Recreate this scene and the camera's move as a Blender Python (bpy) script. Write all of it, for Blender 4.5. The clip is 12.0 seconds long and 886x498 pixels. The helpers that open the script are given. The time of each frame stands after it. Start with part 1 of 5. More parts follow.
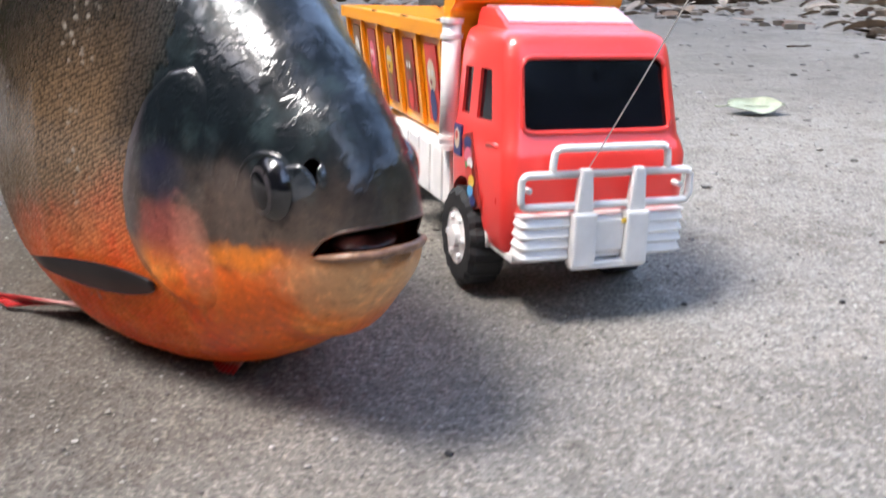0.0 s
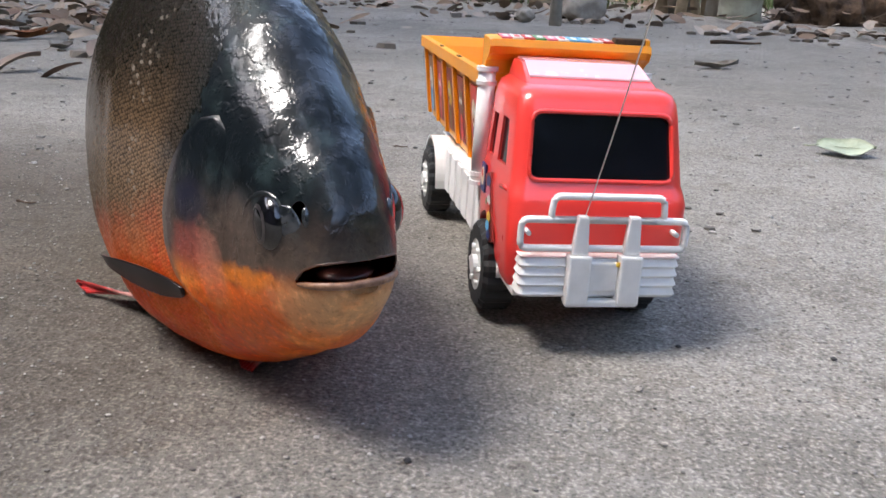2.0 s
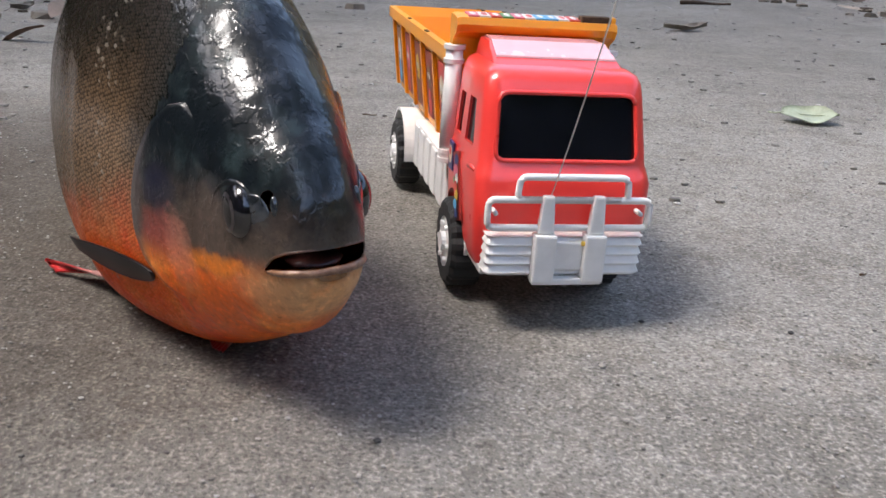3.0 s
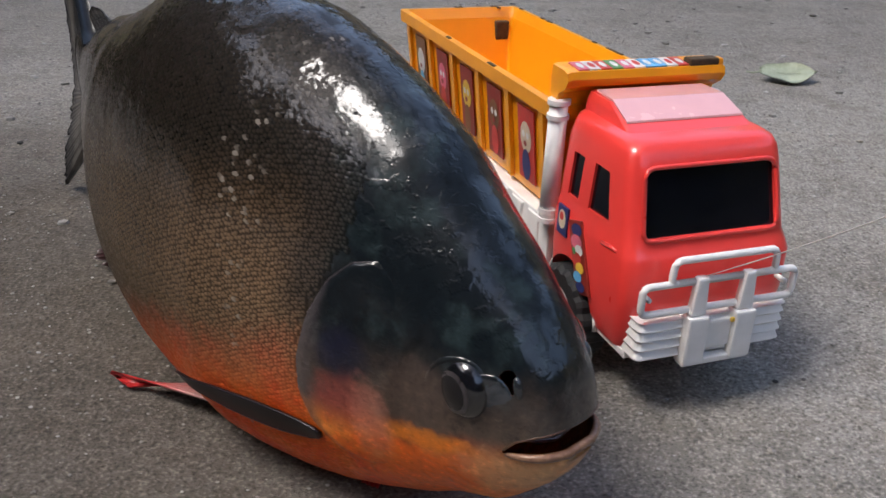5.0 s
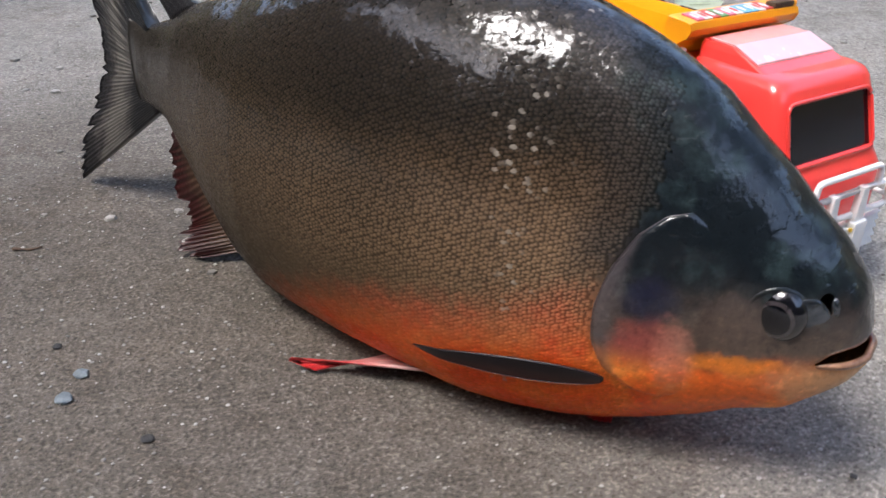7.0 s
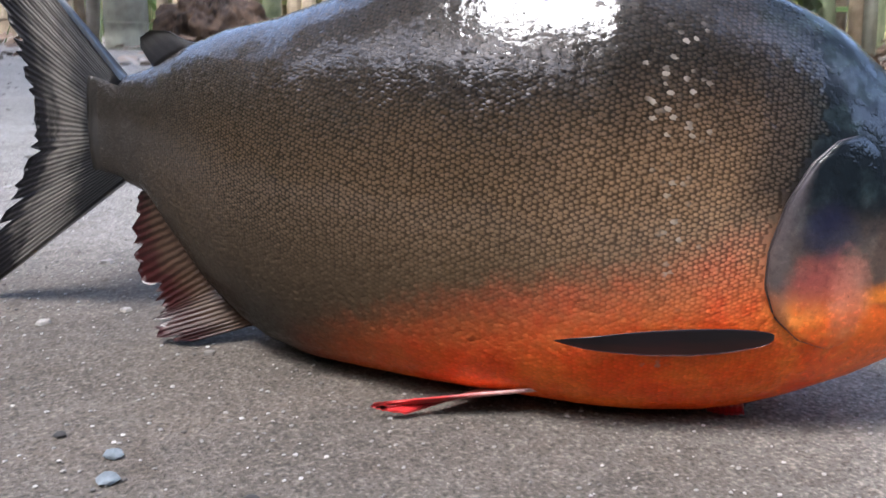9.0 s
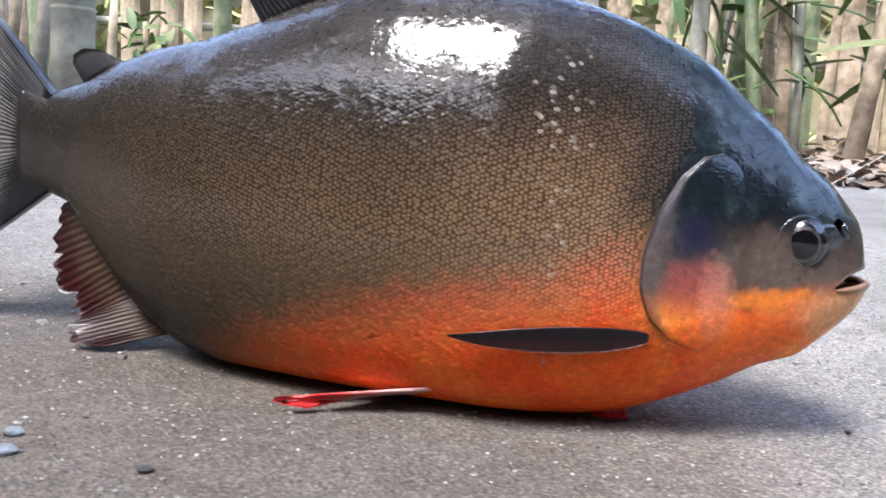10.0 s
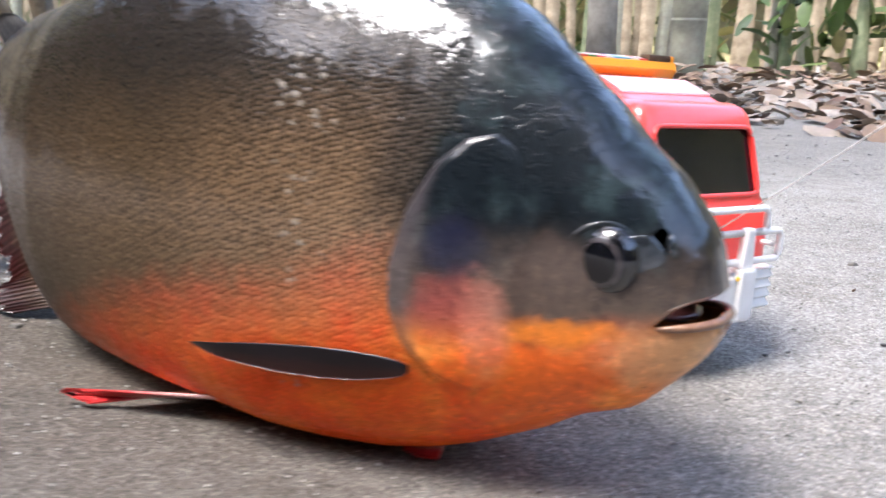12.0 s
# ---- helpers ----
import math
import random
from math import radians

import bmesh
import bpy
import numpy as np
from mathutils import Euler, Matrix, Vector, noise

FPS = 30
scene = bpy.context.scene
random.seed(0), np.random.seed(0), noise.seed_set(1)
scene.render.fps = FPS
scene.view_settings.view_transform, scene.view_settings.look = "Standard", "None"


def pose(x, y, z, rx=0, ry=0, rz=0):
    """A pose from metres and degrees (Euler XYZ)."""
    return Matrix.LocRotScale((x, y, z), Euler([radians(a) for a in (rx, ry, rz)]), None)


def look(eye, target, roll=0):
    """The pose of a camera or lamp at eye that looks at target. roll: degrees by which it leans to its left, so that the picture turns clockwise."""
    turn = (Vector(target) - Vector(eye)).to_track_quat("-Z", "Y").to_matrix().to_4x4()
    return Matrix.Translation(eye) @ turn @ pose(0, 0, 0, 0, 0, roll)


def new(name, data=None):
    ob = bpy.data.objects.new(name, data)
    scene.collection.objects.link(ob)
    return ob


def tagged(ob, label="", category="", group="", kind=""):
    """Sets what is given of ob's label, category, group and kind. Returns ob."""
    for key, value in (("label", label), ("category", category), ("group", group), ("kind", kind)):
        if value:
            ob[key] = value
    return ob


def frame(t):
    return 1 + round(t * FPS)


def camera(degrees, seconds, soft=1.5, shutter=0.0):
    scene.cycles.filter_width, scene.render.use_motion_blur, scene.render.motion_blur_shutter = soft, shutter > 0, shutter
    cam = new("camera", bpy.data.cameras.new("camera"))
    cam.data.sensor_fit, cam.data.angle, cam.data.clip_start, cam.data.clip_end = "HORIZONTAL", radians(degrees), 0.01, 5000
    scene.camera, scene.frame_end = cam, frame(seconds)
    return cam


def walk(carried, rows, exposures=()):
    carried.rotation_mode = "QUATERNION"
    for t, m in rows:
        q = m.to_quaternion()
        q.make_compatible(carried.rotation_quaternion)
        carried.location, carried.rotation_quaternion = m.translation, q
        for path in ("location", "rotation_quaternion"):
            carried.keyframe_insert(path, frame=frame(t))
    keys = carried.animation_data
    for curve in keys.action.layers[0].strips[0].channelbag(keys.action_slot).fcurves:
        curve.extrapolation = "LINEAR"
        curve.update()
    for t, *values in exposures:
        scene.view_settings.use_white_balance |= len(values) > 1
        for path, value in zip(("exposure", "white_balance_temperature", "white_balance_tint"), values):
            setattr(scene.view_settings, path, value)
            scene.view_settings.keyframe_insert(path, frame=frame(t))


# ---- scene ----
cam = camera(52.1, 12.0, shutter=0.5)
PATH = [
    (0, (0.082, 0.045, 0.144), (0.026, 1.952, -0.456), -0.5),
    (0.5, (0.119, 0.049, 0.162), (-0.082, 1.96, -0.39), -0.9),
    (1, (0.135, 0.034, 0.166), (-0.163, 1.934, -0.38), -1.0),
    (1.5, (0.138, 0.02, 0.167), (-0.212, 1.904, -0.406), 0.7),
    (2, (0.137, 0.014, 0.169), (-0.202, 1.891, -0.432), 1.6),
    (2.5, (0.142, 0.008, 0.17), (-0.168, 1.874, -0.478), 1.7),
    (2.7, (0.142, 0.008, 0.173), (-0.15, 1.871, -0.491), 1.9),
    (4.3, (0.065, 0.06, 0.219), (-0.073, 1.895, -0.564), 1.0),
    (4.5, (0.049, 0.063, 0.224), (-0.04, 1.895, -0.575), 1.4),
    (5, (0.018, 0.068, 0.239), (0.035, 1.868, -0.632), 0.5),
    (5.5, (-0.014, 0.07, 0.248), (0.092, 1.848, -0.66), 0.5),
    (6, (-0.057, 0.071, 0.251), (0.137, 1.822, -0.695), 0.0),
    (6.5, (-0.095, 0.071, 0.256), (0.221, 1.801, -0.697), 0.0),
    (7, (-0.15, 0.074, 0.253), (0.298, 1.761, -0.724), 0.2),
    (7.5, (-0.184, 0.084, 0.242), (0.432, 1.741, -0.693), -0.1),
    (7.7, (-0.204, 0.09, 0.24), (0.472, 1.728, -0.686), -0.7),
    (9.3, (-0.295, 0.136, 0.143), (0.82, 1.747, -0.259), 1.8),
    (9.5, (-0.298, 0.124, 0.142), (0.846, 1.725, -0.213), 2.2),
    (10, (-0.289, 0.099, 0.126), (0.889, 1.686, -0.183), 3.8),
    (10.5, (-0.259, 0.091, 0.122), (0.851, 1.718, -0.225), 4.8),
    (11, (-0.224, 0.084, 0.124), (0.829, 1.745, -0.239), 4.5),
    (11.5, (-0.171, 0.07, 0.138), (0.594, 1.869, -0.282), 2.8),
    (12, (-0.084, 0.074, 0.143), (0.457, 1.941, -0.325), 2.4),
]
walk(cam, [(t, look(eye, target, roll)) for t, eye, target, roll in PATH],
     exposures=[(0.0, 2.55, 6500, 10), (1.0, 2.32, 6500, 10), (2.5, 2.1, 6650, 10), (4.5, 1.55, 6700, 11), (5.5, 1.5, 6700, 11), (6.5, 1.9, 6550, 11), (7.5, 2.4, 6500, 11),
                (9.5, 2.8, 6150, 13), (10.5, 3.0, 6200, 13), (12.0, 2.9, 6350, 12)])

# ---- light ----
world = bpy.data.worlds.new("sky")
scene.world = world
world.use_nodes = True
wn = world.node_tree.nodes
sky = wn.new("ShaderNodeTexSky")
sky.sky_type, sky.sun_disc = "NISHITA", False
sky.sun_elevation, sky.sun_rotation = radians(62), radians(-110)
sky.air_density, sky.dust_density = 1.0, 3.0
wn["Background"].inputs["Strength"].default_value = 0.15
world.node_tree.links.new(sky.outputs["Color"], wn["Background"].inputs["Color"])
sun = new("sun", bpy.data.lights.new("sun", "SUN"))
sun.data.energy, sun.data.angle, sun.data.color = 1.2, radians(25), (0.97, 0.98, 1.0)
sun.matrix_world = look((-1.5, -0.55, 3.0), (0, 0, 0))


# ---- materials ----
def shader(name, rough=0.5, metal=0.0, coat=0.0, coat_rough=0.1, spec=0.5):
    m = bpy.data.materials.new(name)
    m.use_nodes = True
    nt = m.node_tree
    b = nt.nodes["Principled BSDF"]
    b.inputs["Roughness"].default_value = rough
    b.inputs["Metallic"].default_value = metal
    b.inputs["Coat Weight"].default_value = coat
    b.inputs["Coat Roughness"].default_value = coat_rough
    b.inputs["Specular IOR Level"].default_value = spec
    return m, nt, b


def put(nt, socket, value):
    if isinstance(value, bpy.types.NodeSocket):
        nt.links.new(value, socket)
    else:
        socket.default_value = (*value, 1.0) if isinstance(value, tuple) and len(value) == 3 and socket.type == "RGBA" else value


def calc(nt, op, a, b=0.0, clamp=False):
    n = nt.nodes.new("ShaderNodeMath")
    n.operation, n.use_clamp = op, clamp
    put(nt, n.inputs[0], a)
    put(nt, n.inputs[1], b)
    return n.outputs[0]


def ramp(nt, value, lo, hi):
    """0 below lo, 1 above hi, smooth between (lo may be above hi)."""
    n = nt.nodes.new("ShaderNodeMapRange")
    n.interpolation_type = "SMOOTHSTEP"
    put(nt, n.inputs[0], value)
    n.inputs[1].default_value, n.inputs[2].default_value = min(lo, hi), max(lo, hi)
    n.inputs[3].default_value, n.inputs[4].default_value = (0.0, 1.0) if lo < hi else (1.0, 0.0)
    return n.outputs[0]


def mix(nt, fac, a, b, kind="MIX"):
    n = nt.nodes.new("ShaderNodeMix")
    n.data_type, n.blend_type = "RGBA", kind
    put(nt, n.inputs[0], fac)
    put(nt, n.inputs[6], a)
    put(nt, n.inputs[7], b)
    return n.outputs[2]


def coords(nt, kind="Object"):
    return nt.nodes.new("ShaderNodeTexCoord").outputs[kind]


def stretched(nt, vector, scale):
    n = nt.nodes.new("ShaderNodeMapping")
    nt.links.new(vector, n.inputs[0])
    n.inputs[3].default_value = scale
    return n.outputs[0]


def grain(nt, scale, detail=4.0, rough=0.6, vector=None):
    n = nt.nodes.new("ShaderNodeTexNoise")
    n.inputs["Scale"].default_value, n.inputs["Detail"].default_value, n.inputs["Roughness"].default_value = scale, detail, rough
    nt.links.new(vector or coords(nt), n.inputs["Vector"])
    return n.outputs["Fac"]


def cells(nt, scale, vector=None, out="Distance", feature="F1"):
    n = nt.nodes.new("ShaderNodeTexVoronoi")
    n.feature = feature
    n.inputs["Scale"].default_value = scale
    nt.links.new(vector or coords(nt), n.inputs["Vector"])
    return n.outputs[out]


def relief(nt, b, height, strength, distance):
    n = nt.nodes.new("ShaderNodeBump")
    n.inputs["Strength"].default_value, n.inputs["Distance"].default_value = strength, distance
    nt.links.new(height, n.inputs["Height"])
    nt.links.new(n.outputs[0], b.inputs["Normal"])


def plain(name, colour, rough=0.5, vary=0.12, scale=60.0, bump=0.0, coat=0.0, spec=0.5, other=None):
    """A surface of one kind with grain at two scales."""
    m, nt, b = shader(name, rough, coat=coat, spec=spec)
    n1, n2 = grain(nt, scale), grain(nt, scale * 0.12, 2.0)
    dark = tuple(c * (1 - 2 * vary) for c in colour)
    light = other or tuple(min(1.0, c * (1 + vary)) for c in colour)
    f = calc(nt, "ADD", calc(nt, "MULTIPLY", ramp(nt, n1, 0.3, 0.7), 0.5), calc(nt, "MULTIPLY", ramp(nt, n2, 0.35, 0.65), 0.5))
    put(nt, b.inputs["Base Color"], mix(nt, f, dark, light))
    put(nt, b.inputs["Roughness"], calc(nt, "ADD", calc(nt, "MULTIPLY", n1, 0.16), rough - 0.08))
    if bump:
        relief(nt, b, n1, 0.6, bump)
    return m


def rand_varied(name, colours, rough=0.7, bump=0.0, scale=40.0):
    """For joined small pieces: each island takes its own colour between those given."""
    m, nt, b = shader(name, rough)
    r = nt.nodes.new("ShaderNodeNewGeometry").outputs["Random Per Island"]
    c = nt.nodes.new("ShaderNodeValToRGB")
    nt.links.new(r, c.inputs[0])
    e = c.color_ramp.elements
    for k, col in enumerate(colours):
        el = e[k] if k < 2 else e.new(1.0)
        el.position, el.color = k / (len(colours) - 1), (*col, 1)
    g = grain(nt, scale)
    put(nt, b.inputs["Base Color"], mix(nt, ramp(nt, g, 0.3, 0.7), mix(nt, 0.35, c.outputs[0], (0.03, 0.025, 0.02)), c.outputs[0]))
    if bump:
        relief(nt, b, g, 0.5, bump)
    return m


def ground_material():
    m, nt, b = shader("packed_earth", 0.9, spec=0.25)
    v = coords(nt)
    big, mid, fine, tiny = grain(nt, 1.3, 3, vector=v), grain(nt, 14, 4, vector=v), grain(nt, 130, 5, 0.7, v), grain(nt, 520, 2, 0.6, v)
    streak = grain(nt, 3.0, 4, vector=stretched(nt, v, (1.0, 5.0, 1.0)))
    c = mix(nt, ramp(nt, big, 0.35, 0.68), (0.292, 0.290, 0.278), (0.43, 0.432, 0.42))
    c = mix(nt, calc(nt, "MULTIPLY", ramp(nt, mid, 0.48, 0.70), 0.5), c, (0.205, 0.196, 0.178))
    c = mix(nt, calc(nt, "MULTIPLY", ramp(nt, grain(nt, 45, 5, 0.7, v), 0.50, 0.66), 0.35), c, (0.20, 0.185, 0.17))
    c = mix(nt, calc(nt, "MULTIPLY", ramp(nt, streak, 0.5, 0.75), 0.4), c, (0.46, 0.44, 0.41))
    c = mix(nt, calc(nt, "MULTIPLY", ramp(nt, fine, 0.42, 0.66), 0.55), mix(nt, 1.0, c, (0.66, 0.65, 0.64), "MULTIPLY"), c)
    c = mix(nt, calc(nt, "MULTIPLY", ramp(nt, tiny, 0.54, 0.66), 0.38), c, (0.62, 0.60, 0.56))
    c = mix(nt, calc(nt, "MULTIPLY", ramp(nt, tiny, 0.44, 0.34), 0.55), c, (0.06, 0.055, 0.05))
    # earth gets darker and browner in one ragged patch left of the fish
    spot = nt.nodes.new("ShaderNodeVectorMath")
    spot.operation = "DISTANCE"
    nt.links.new(v, spot.inputs[0])
    spot.inputs[1].default_value = (-0.38, 0.40, 0.0)
    dark_patch = ramp(nt, calc(nt, "ADD", spot.outputs["Value"], calc(nt, "MULTIPLY", calc(nt, "SUBTRACT", grain(nt, 7, 4, vector=v), 0.5), 0.45)), 0.56, 0.22)
    c = mix(nt, calc(nt, "MULTIPLY", dark_patch, 0.9), c, mix(nt, 1.0, c, (0.40, 0.36, 0.325), "MULTIPLY"))
    blotch = grain(nt, 24, 5, 0.7, v)
    c = mix(nt, calc(nt, "MULTIPLY", ramp(nt, blotch, 0.54, 0.68), 0.45), c, mix(nt, 1.0, c, (0.62, 0.56, 0.50), "MULTIPLY"))
    c = mix(nt, calc(nt, "MULTIPLY", ramp(nt, blotch, 0.42, 0.30), 0.40), c, mix(nt, 1.0, c, (1.25, 1.22, 1.18), "MULTIPLY"))
    c = mix(nt, 1.0, c, (0.91, 0.865, 0.81), "MULTIPLY")
    put(nt, b.inputs["Base Color"], c)
    h = calc(nt, "ADD", calc(nt, "MULTIPLY", fine, 0.8), calc(nt, "ADD", calc(nt, "MULTIPLY", grain(nt, 38, 4, 0.6, v), 2.2), calc(nt, "MULTIPLY", tiny, 0.35)))
    relief(nt, b, h, 0.6, 0.004)
    return m


def fish_colour(nt, gill=False):
    """Skin colour of the fish by where it lies on the body, with some shade painted in: x from the snout to the tail, z
    up.
    """
    v = coords(nt)
    sep = nt.nodes.new("ShaderNodeSeparateXYZ")
    nt.links.new(v, sep.inputs[0])
    x, z = sep.outputs[0], sep.outputs[2]
    n1, n2 = grain(nt, 45, 4, vector=v), grain(nt, 260, 3, vector=v)
    zn = calc(nt, "ADD", z, calc(nt, "MULTIPLY", calc(nt, "SUBTRACT", n1, 0.5), 0.02))
    zn = calc(nt, "ADD", zn, calc(nt, "MULTIPLY", calc(nt, "SUBTRACT", n2, 0.5), 0.012))
    line = calc(nt, "SUBTRACT", zn, calc(nt, "MULTIPLY", calc(nt, "SUBTRACT", 0.086, x), 0.30))
    flank = mix(nt, ramp(nt, zn, 0.07, 0.135), (0.070, 0.046, 0.024), (0.0095, 0.0072, 0.0055))
    flank = mix(nt, calc(nt, "MULTIPLY", ramp(nt, x, 0.19, 0.08), ramp(nt, zn, 0.14, 0.08)), flank, (0.17, 0.112, 0.066))
    flank = mix(nt, ramp(nt, calc(nt, "ADD", x, calc(nt, "MULTIPLY", zn, 0.7)), 0.36, 0.45), flank, (0.014, 0.016, 0.018))
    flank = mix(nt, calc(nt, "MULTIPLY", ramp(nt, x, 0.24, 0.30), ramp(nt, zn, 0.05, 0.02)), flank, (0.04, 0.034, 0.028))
    flank = mix(nt, calc(nt, "MULTIPLY", ramp(nt, x, 0.17, 0.30), 0.65), flank, (0.022, 0.018, 0.013))
    orange = mix(nt, ramp(nt, n1, 0.3, 0.7), (0.86, 0.075, 0.006), (0.90, 0.17, 0.018))
    fo = calc(nt, "MULTIPLY", ramp(nt, line, 0.090, 0.034), ramp(nt, x, 0.285, 0.225))
    body = mix(nt, fo, flank, orange)
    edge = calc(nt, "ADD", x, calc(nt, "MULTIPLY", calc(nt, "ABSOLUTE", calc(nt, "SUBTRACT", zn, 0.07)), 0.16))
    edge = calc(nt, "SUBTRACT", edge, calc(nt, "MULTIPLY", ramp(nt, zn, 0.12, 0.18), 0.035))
    # shadow behind the gill cover's rim, painted as a dark band
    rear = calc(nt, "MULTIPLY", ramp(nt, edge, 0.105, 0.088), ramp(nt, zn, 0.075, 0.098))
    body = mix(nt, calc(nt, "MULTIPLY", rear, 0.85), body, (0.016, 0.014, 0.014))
    head = mix(nt, ramp(nt, zn, 0.062, 0.096), (0.105, 0.074, 0.056), (0.006, 0.009, 0.012))
    vein = grain(nt, 120, 5, 0.7, v)
    head = mix(nt, calc(nt, "MULTIPLY", ramp(nt, n1, 0.50, 0.66), 0.75), head, mix(nt, ramp(nt, zn, 0.075, 0.10), (0.075, 0.060, 0.050), (0.022, 0.036, 0.038)))
    head = mix(nt, calc(nt, "MULTIPLY", ramp(nt, vein, 0.56, 0.68), 0.5), head, mix(nt, 1.0, head, (0.3, 0.3, 0.32), "MULTIPLY"))
    head = mix(nt, calc(nt, "MULTIPLY", ramp(nt, vein, 0.42, 0.32), 0.5), head, mix(nt, 1.0, head, (1.9, 1.85, 1.8), "MULTIPLY"))
    def patch(cx, cz, rx, rz):
        a = calc(nt, "POWER", calc(nt, "ABSOLUTE", calc(nt, "DIVIDE", calc(nt, "SUBTRACT", x, cx), rx)), 2.0)
        b = calc(nt, "POWER", calc(nt, "ABSOLUTE", calc(nt, "DIVIDE", calc(nt, "SUBTRACT", zh, cz), rz)), 2.0)
        return ramp(nt, calc(nt, "ADD", calc(nt, "ADD", a, b), calc(nt, "MULTIPLY", calc(nt, "SUBTRACT", vein, 0.5), 2.6)), 2.1, -0.2)
    zh = calc(nt, "ADD", z, calc(nt, "MULTIPLY", calc(nt, "SUBTRACT", n1, 0.5), 0.014))
    cheek = mix(nt, ramp(nt, x, 0.022, -0.004), (0.84, 0.15, 0.018), (0.66, 0.33, 0.13))
    cheek = mix(nt, ramp(nt, n1, 0.42, 0.66), cheek, (0.86, 0.27, 0.05))
    low = calc(nt, "SUBTRACT", zh, calc(nt, "MULTIPLY", ramp(nt, x, 0.03, -0.005), 0.006))
    head = mix(nt, ramp(nt, low, 0.068, 0.052), head, cheek)
    # shade in the cheek fold, drawn into the colour as a dark arc
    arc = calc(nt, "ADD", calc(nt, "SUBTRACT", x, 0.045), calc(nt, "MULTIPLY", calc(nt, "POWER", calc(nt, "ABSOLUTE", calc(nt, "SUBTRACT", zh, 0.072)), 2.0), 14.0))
    crease_shade = calc(nt, "MULTIPLY", ramp(nt, calc(nt, "ABSOLUTE", arc), 0.0032, 0.0006), calc(nt, "MULTIPLY", ramp(nt, zh, 0.105, 0.092), ramp(nt, zh, 0.050, 0.060)))
    head = mix(nt, calc(nt, "MULTIPLY", crease_shade, 0.55), head, mix(nt, 1.0, head, (0.35, 0.28, 0.26), "MULTIPLY"))
    for cx, cz, rx, rz, share, tone in ((0.037, 0.076, 0.013, 0.011, 0.75, (0.085, 0.060, 0.048)), (0.064, 0.066, 0.010, 0.010, 0.60, (0.36, 0.055, 0.045)), (0.0635, 0.084, 0.0085, 0.0090, 0.9, (0.010, 0.012, 0.030)),
                                        (0.031, 0.0615, 0.015, 0.0036, 0.80, (0.92, 0.25, 0.016)), (0.054, 0.060, 0.006, 0.014, 0.45, (0.72, 0.26, 0.17)), (0.004, 0.055, 0.018, 0.009, 0.65, (0.68, 0.40, 0.20))):
        head = mix(nt, calc(nt, "MULTIPLY", patch(cx, cz, rx, rz), share), head, tone)
    head = mix(nt, calc(nt, "MULTIPLY", ramp(nt, x, 0.04, 0.065), ramp(nt, zn, 0.046, 0.032)), head, orange)
    if gill:
        soft = calc(nt, "MULTIPLY", ramp(nt, edge, 0.0735, 0.0785), ramp(nt, x, 0.060, 0.068))
        return mix(nt, calc(nt, "MULTIPLY", soft, 0.5), head, (0.095, 0.080, 0.084)), v, n1, n2
    return mix(nt, ramp(nt, edge, 0.074, 0.088), head, body), v, n1, n2


def skin_material(name, gill=False):
    m, nt, b = shader(name, 0.35, coat=1.0, coat_rough=0.02, spec=0.12)
    c, v, n1, n2 = fish_colour(nt, gill)
    fl = grain(nt, 90, 5, 0.7, v)
    c = mix(nt, calc(nt, "MULTIPLY", ramp(nt, fl, 0.5, 0.75), 0.35), c, mix(nt, 1.0, c, (1.7, 1.7, 1.75), "MULTIPLY"))
    c = mix(nt, calc(nt, "MULTIPLY", ramp(nt, grain(nt, 220, 4, 0.7, v), 0.36, 0.24), 0.5), c, (0.02, 0.018, 0.018))
    pore = grain(nt, 340, 4, 0.7, v)
    c = mix(nt, calc(nt, "MULTIPLY", ramp(nt, pore, 0.52, 0.66), 0.35), c, mix(nt, 1.0, c, (0.45, 0.42, 0.42), "MULTIPLY"))
    c = mix(nt, calc(nt, "MULTIPLY", ramp(nt, pore, 0.46, 0.34), 0.5), c, mix(nt, 1.0, c, (1.55, 1.5, 1.45), "MULTIPLY"))
    put(nt, b.inputs["Base Color"], c)
    put(nt, b.inputs["Roughness"], calc(nt, "ADD", calc(nt, "MULTIPLY", fl, 0.3), 0.25))
    # slime: smooth runs with ragged flecks where it has dried
    up = nt.nodes.new("ShaderNodeSeparateXYZ")
    nt.links.new(v, up.inputs[0])
    put(nt, b.inputs["Coat Weight"], calc(nt, "ADD", 0.22, calc(nt, "MULTIPLY", ramp(nt, grain(nt, 48, 5, 0.7, stretched(nt, v, (1.0, 1.0, 0.55))), 0.56, 0.46), calc(nt, "ADD", 0.15, calc(nt, "MULTIPLY", ramp(nt, up.outputs[2], 0.045, 0.085), 0.63)))))
    runs = grain(nt, 60, 3, 0.5, stretched(nt, v, (1.0, 1.0, 0.6)))
    h = calc(nt, "ADD", calc(nt, "MULTIPLY", runs, 0.5), calc(nt, "MULTIPLY", ramp(nt, grain(nt, 170, 3, 0.6, v), 0.50, 0.62), 0.13))
    h = calc(nt, "ADD", h, calc(nt, "MULTIPLY", pore, 0.06))
    bump = nt.nodes.new("ShaderNodeBump")
    bump.inputs["Strength"].default_value, bump.inputs["Distance"].default_value = 0.45, 0.0016
    nt.links.new(h, bump.inputs["Height"])
    nt.links.new(bump.outputs[0], b.inputs["Normal"])
    nt.links.new(bump.outputs[0], b.inputs["Coat Normal"])
    return m


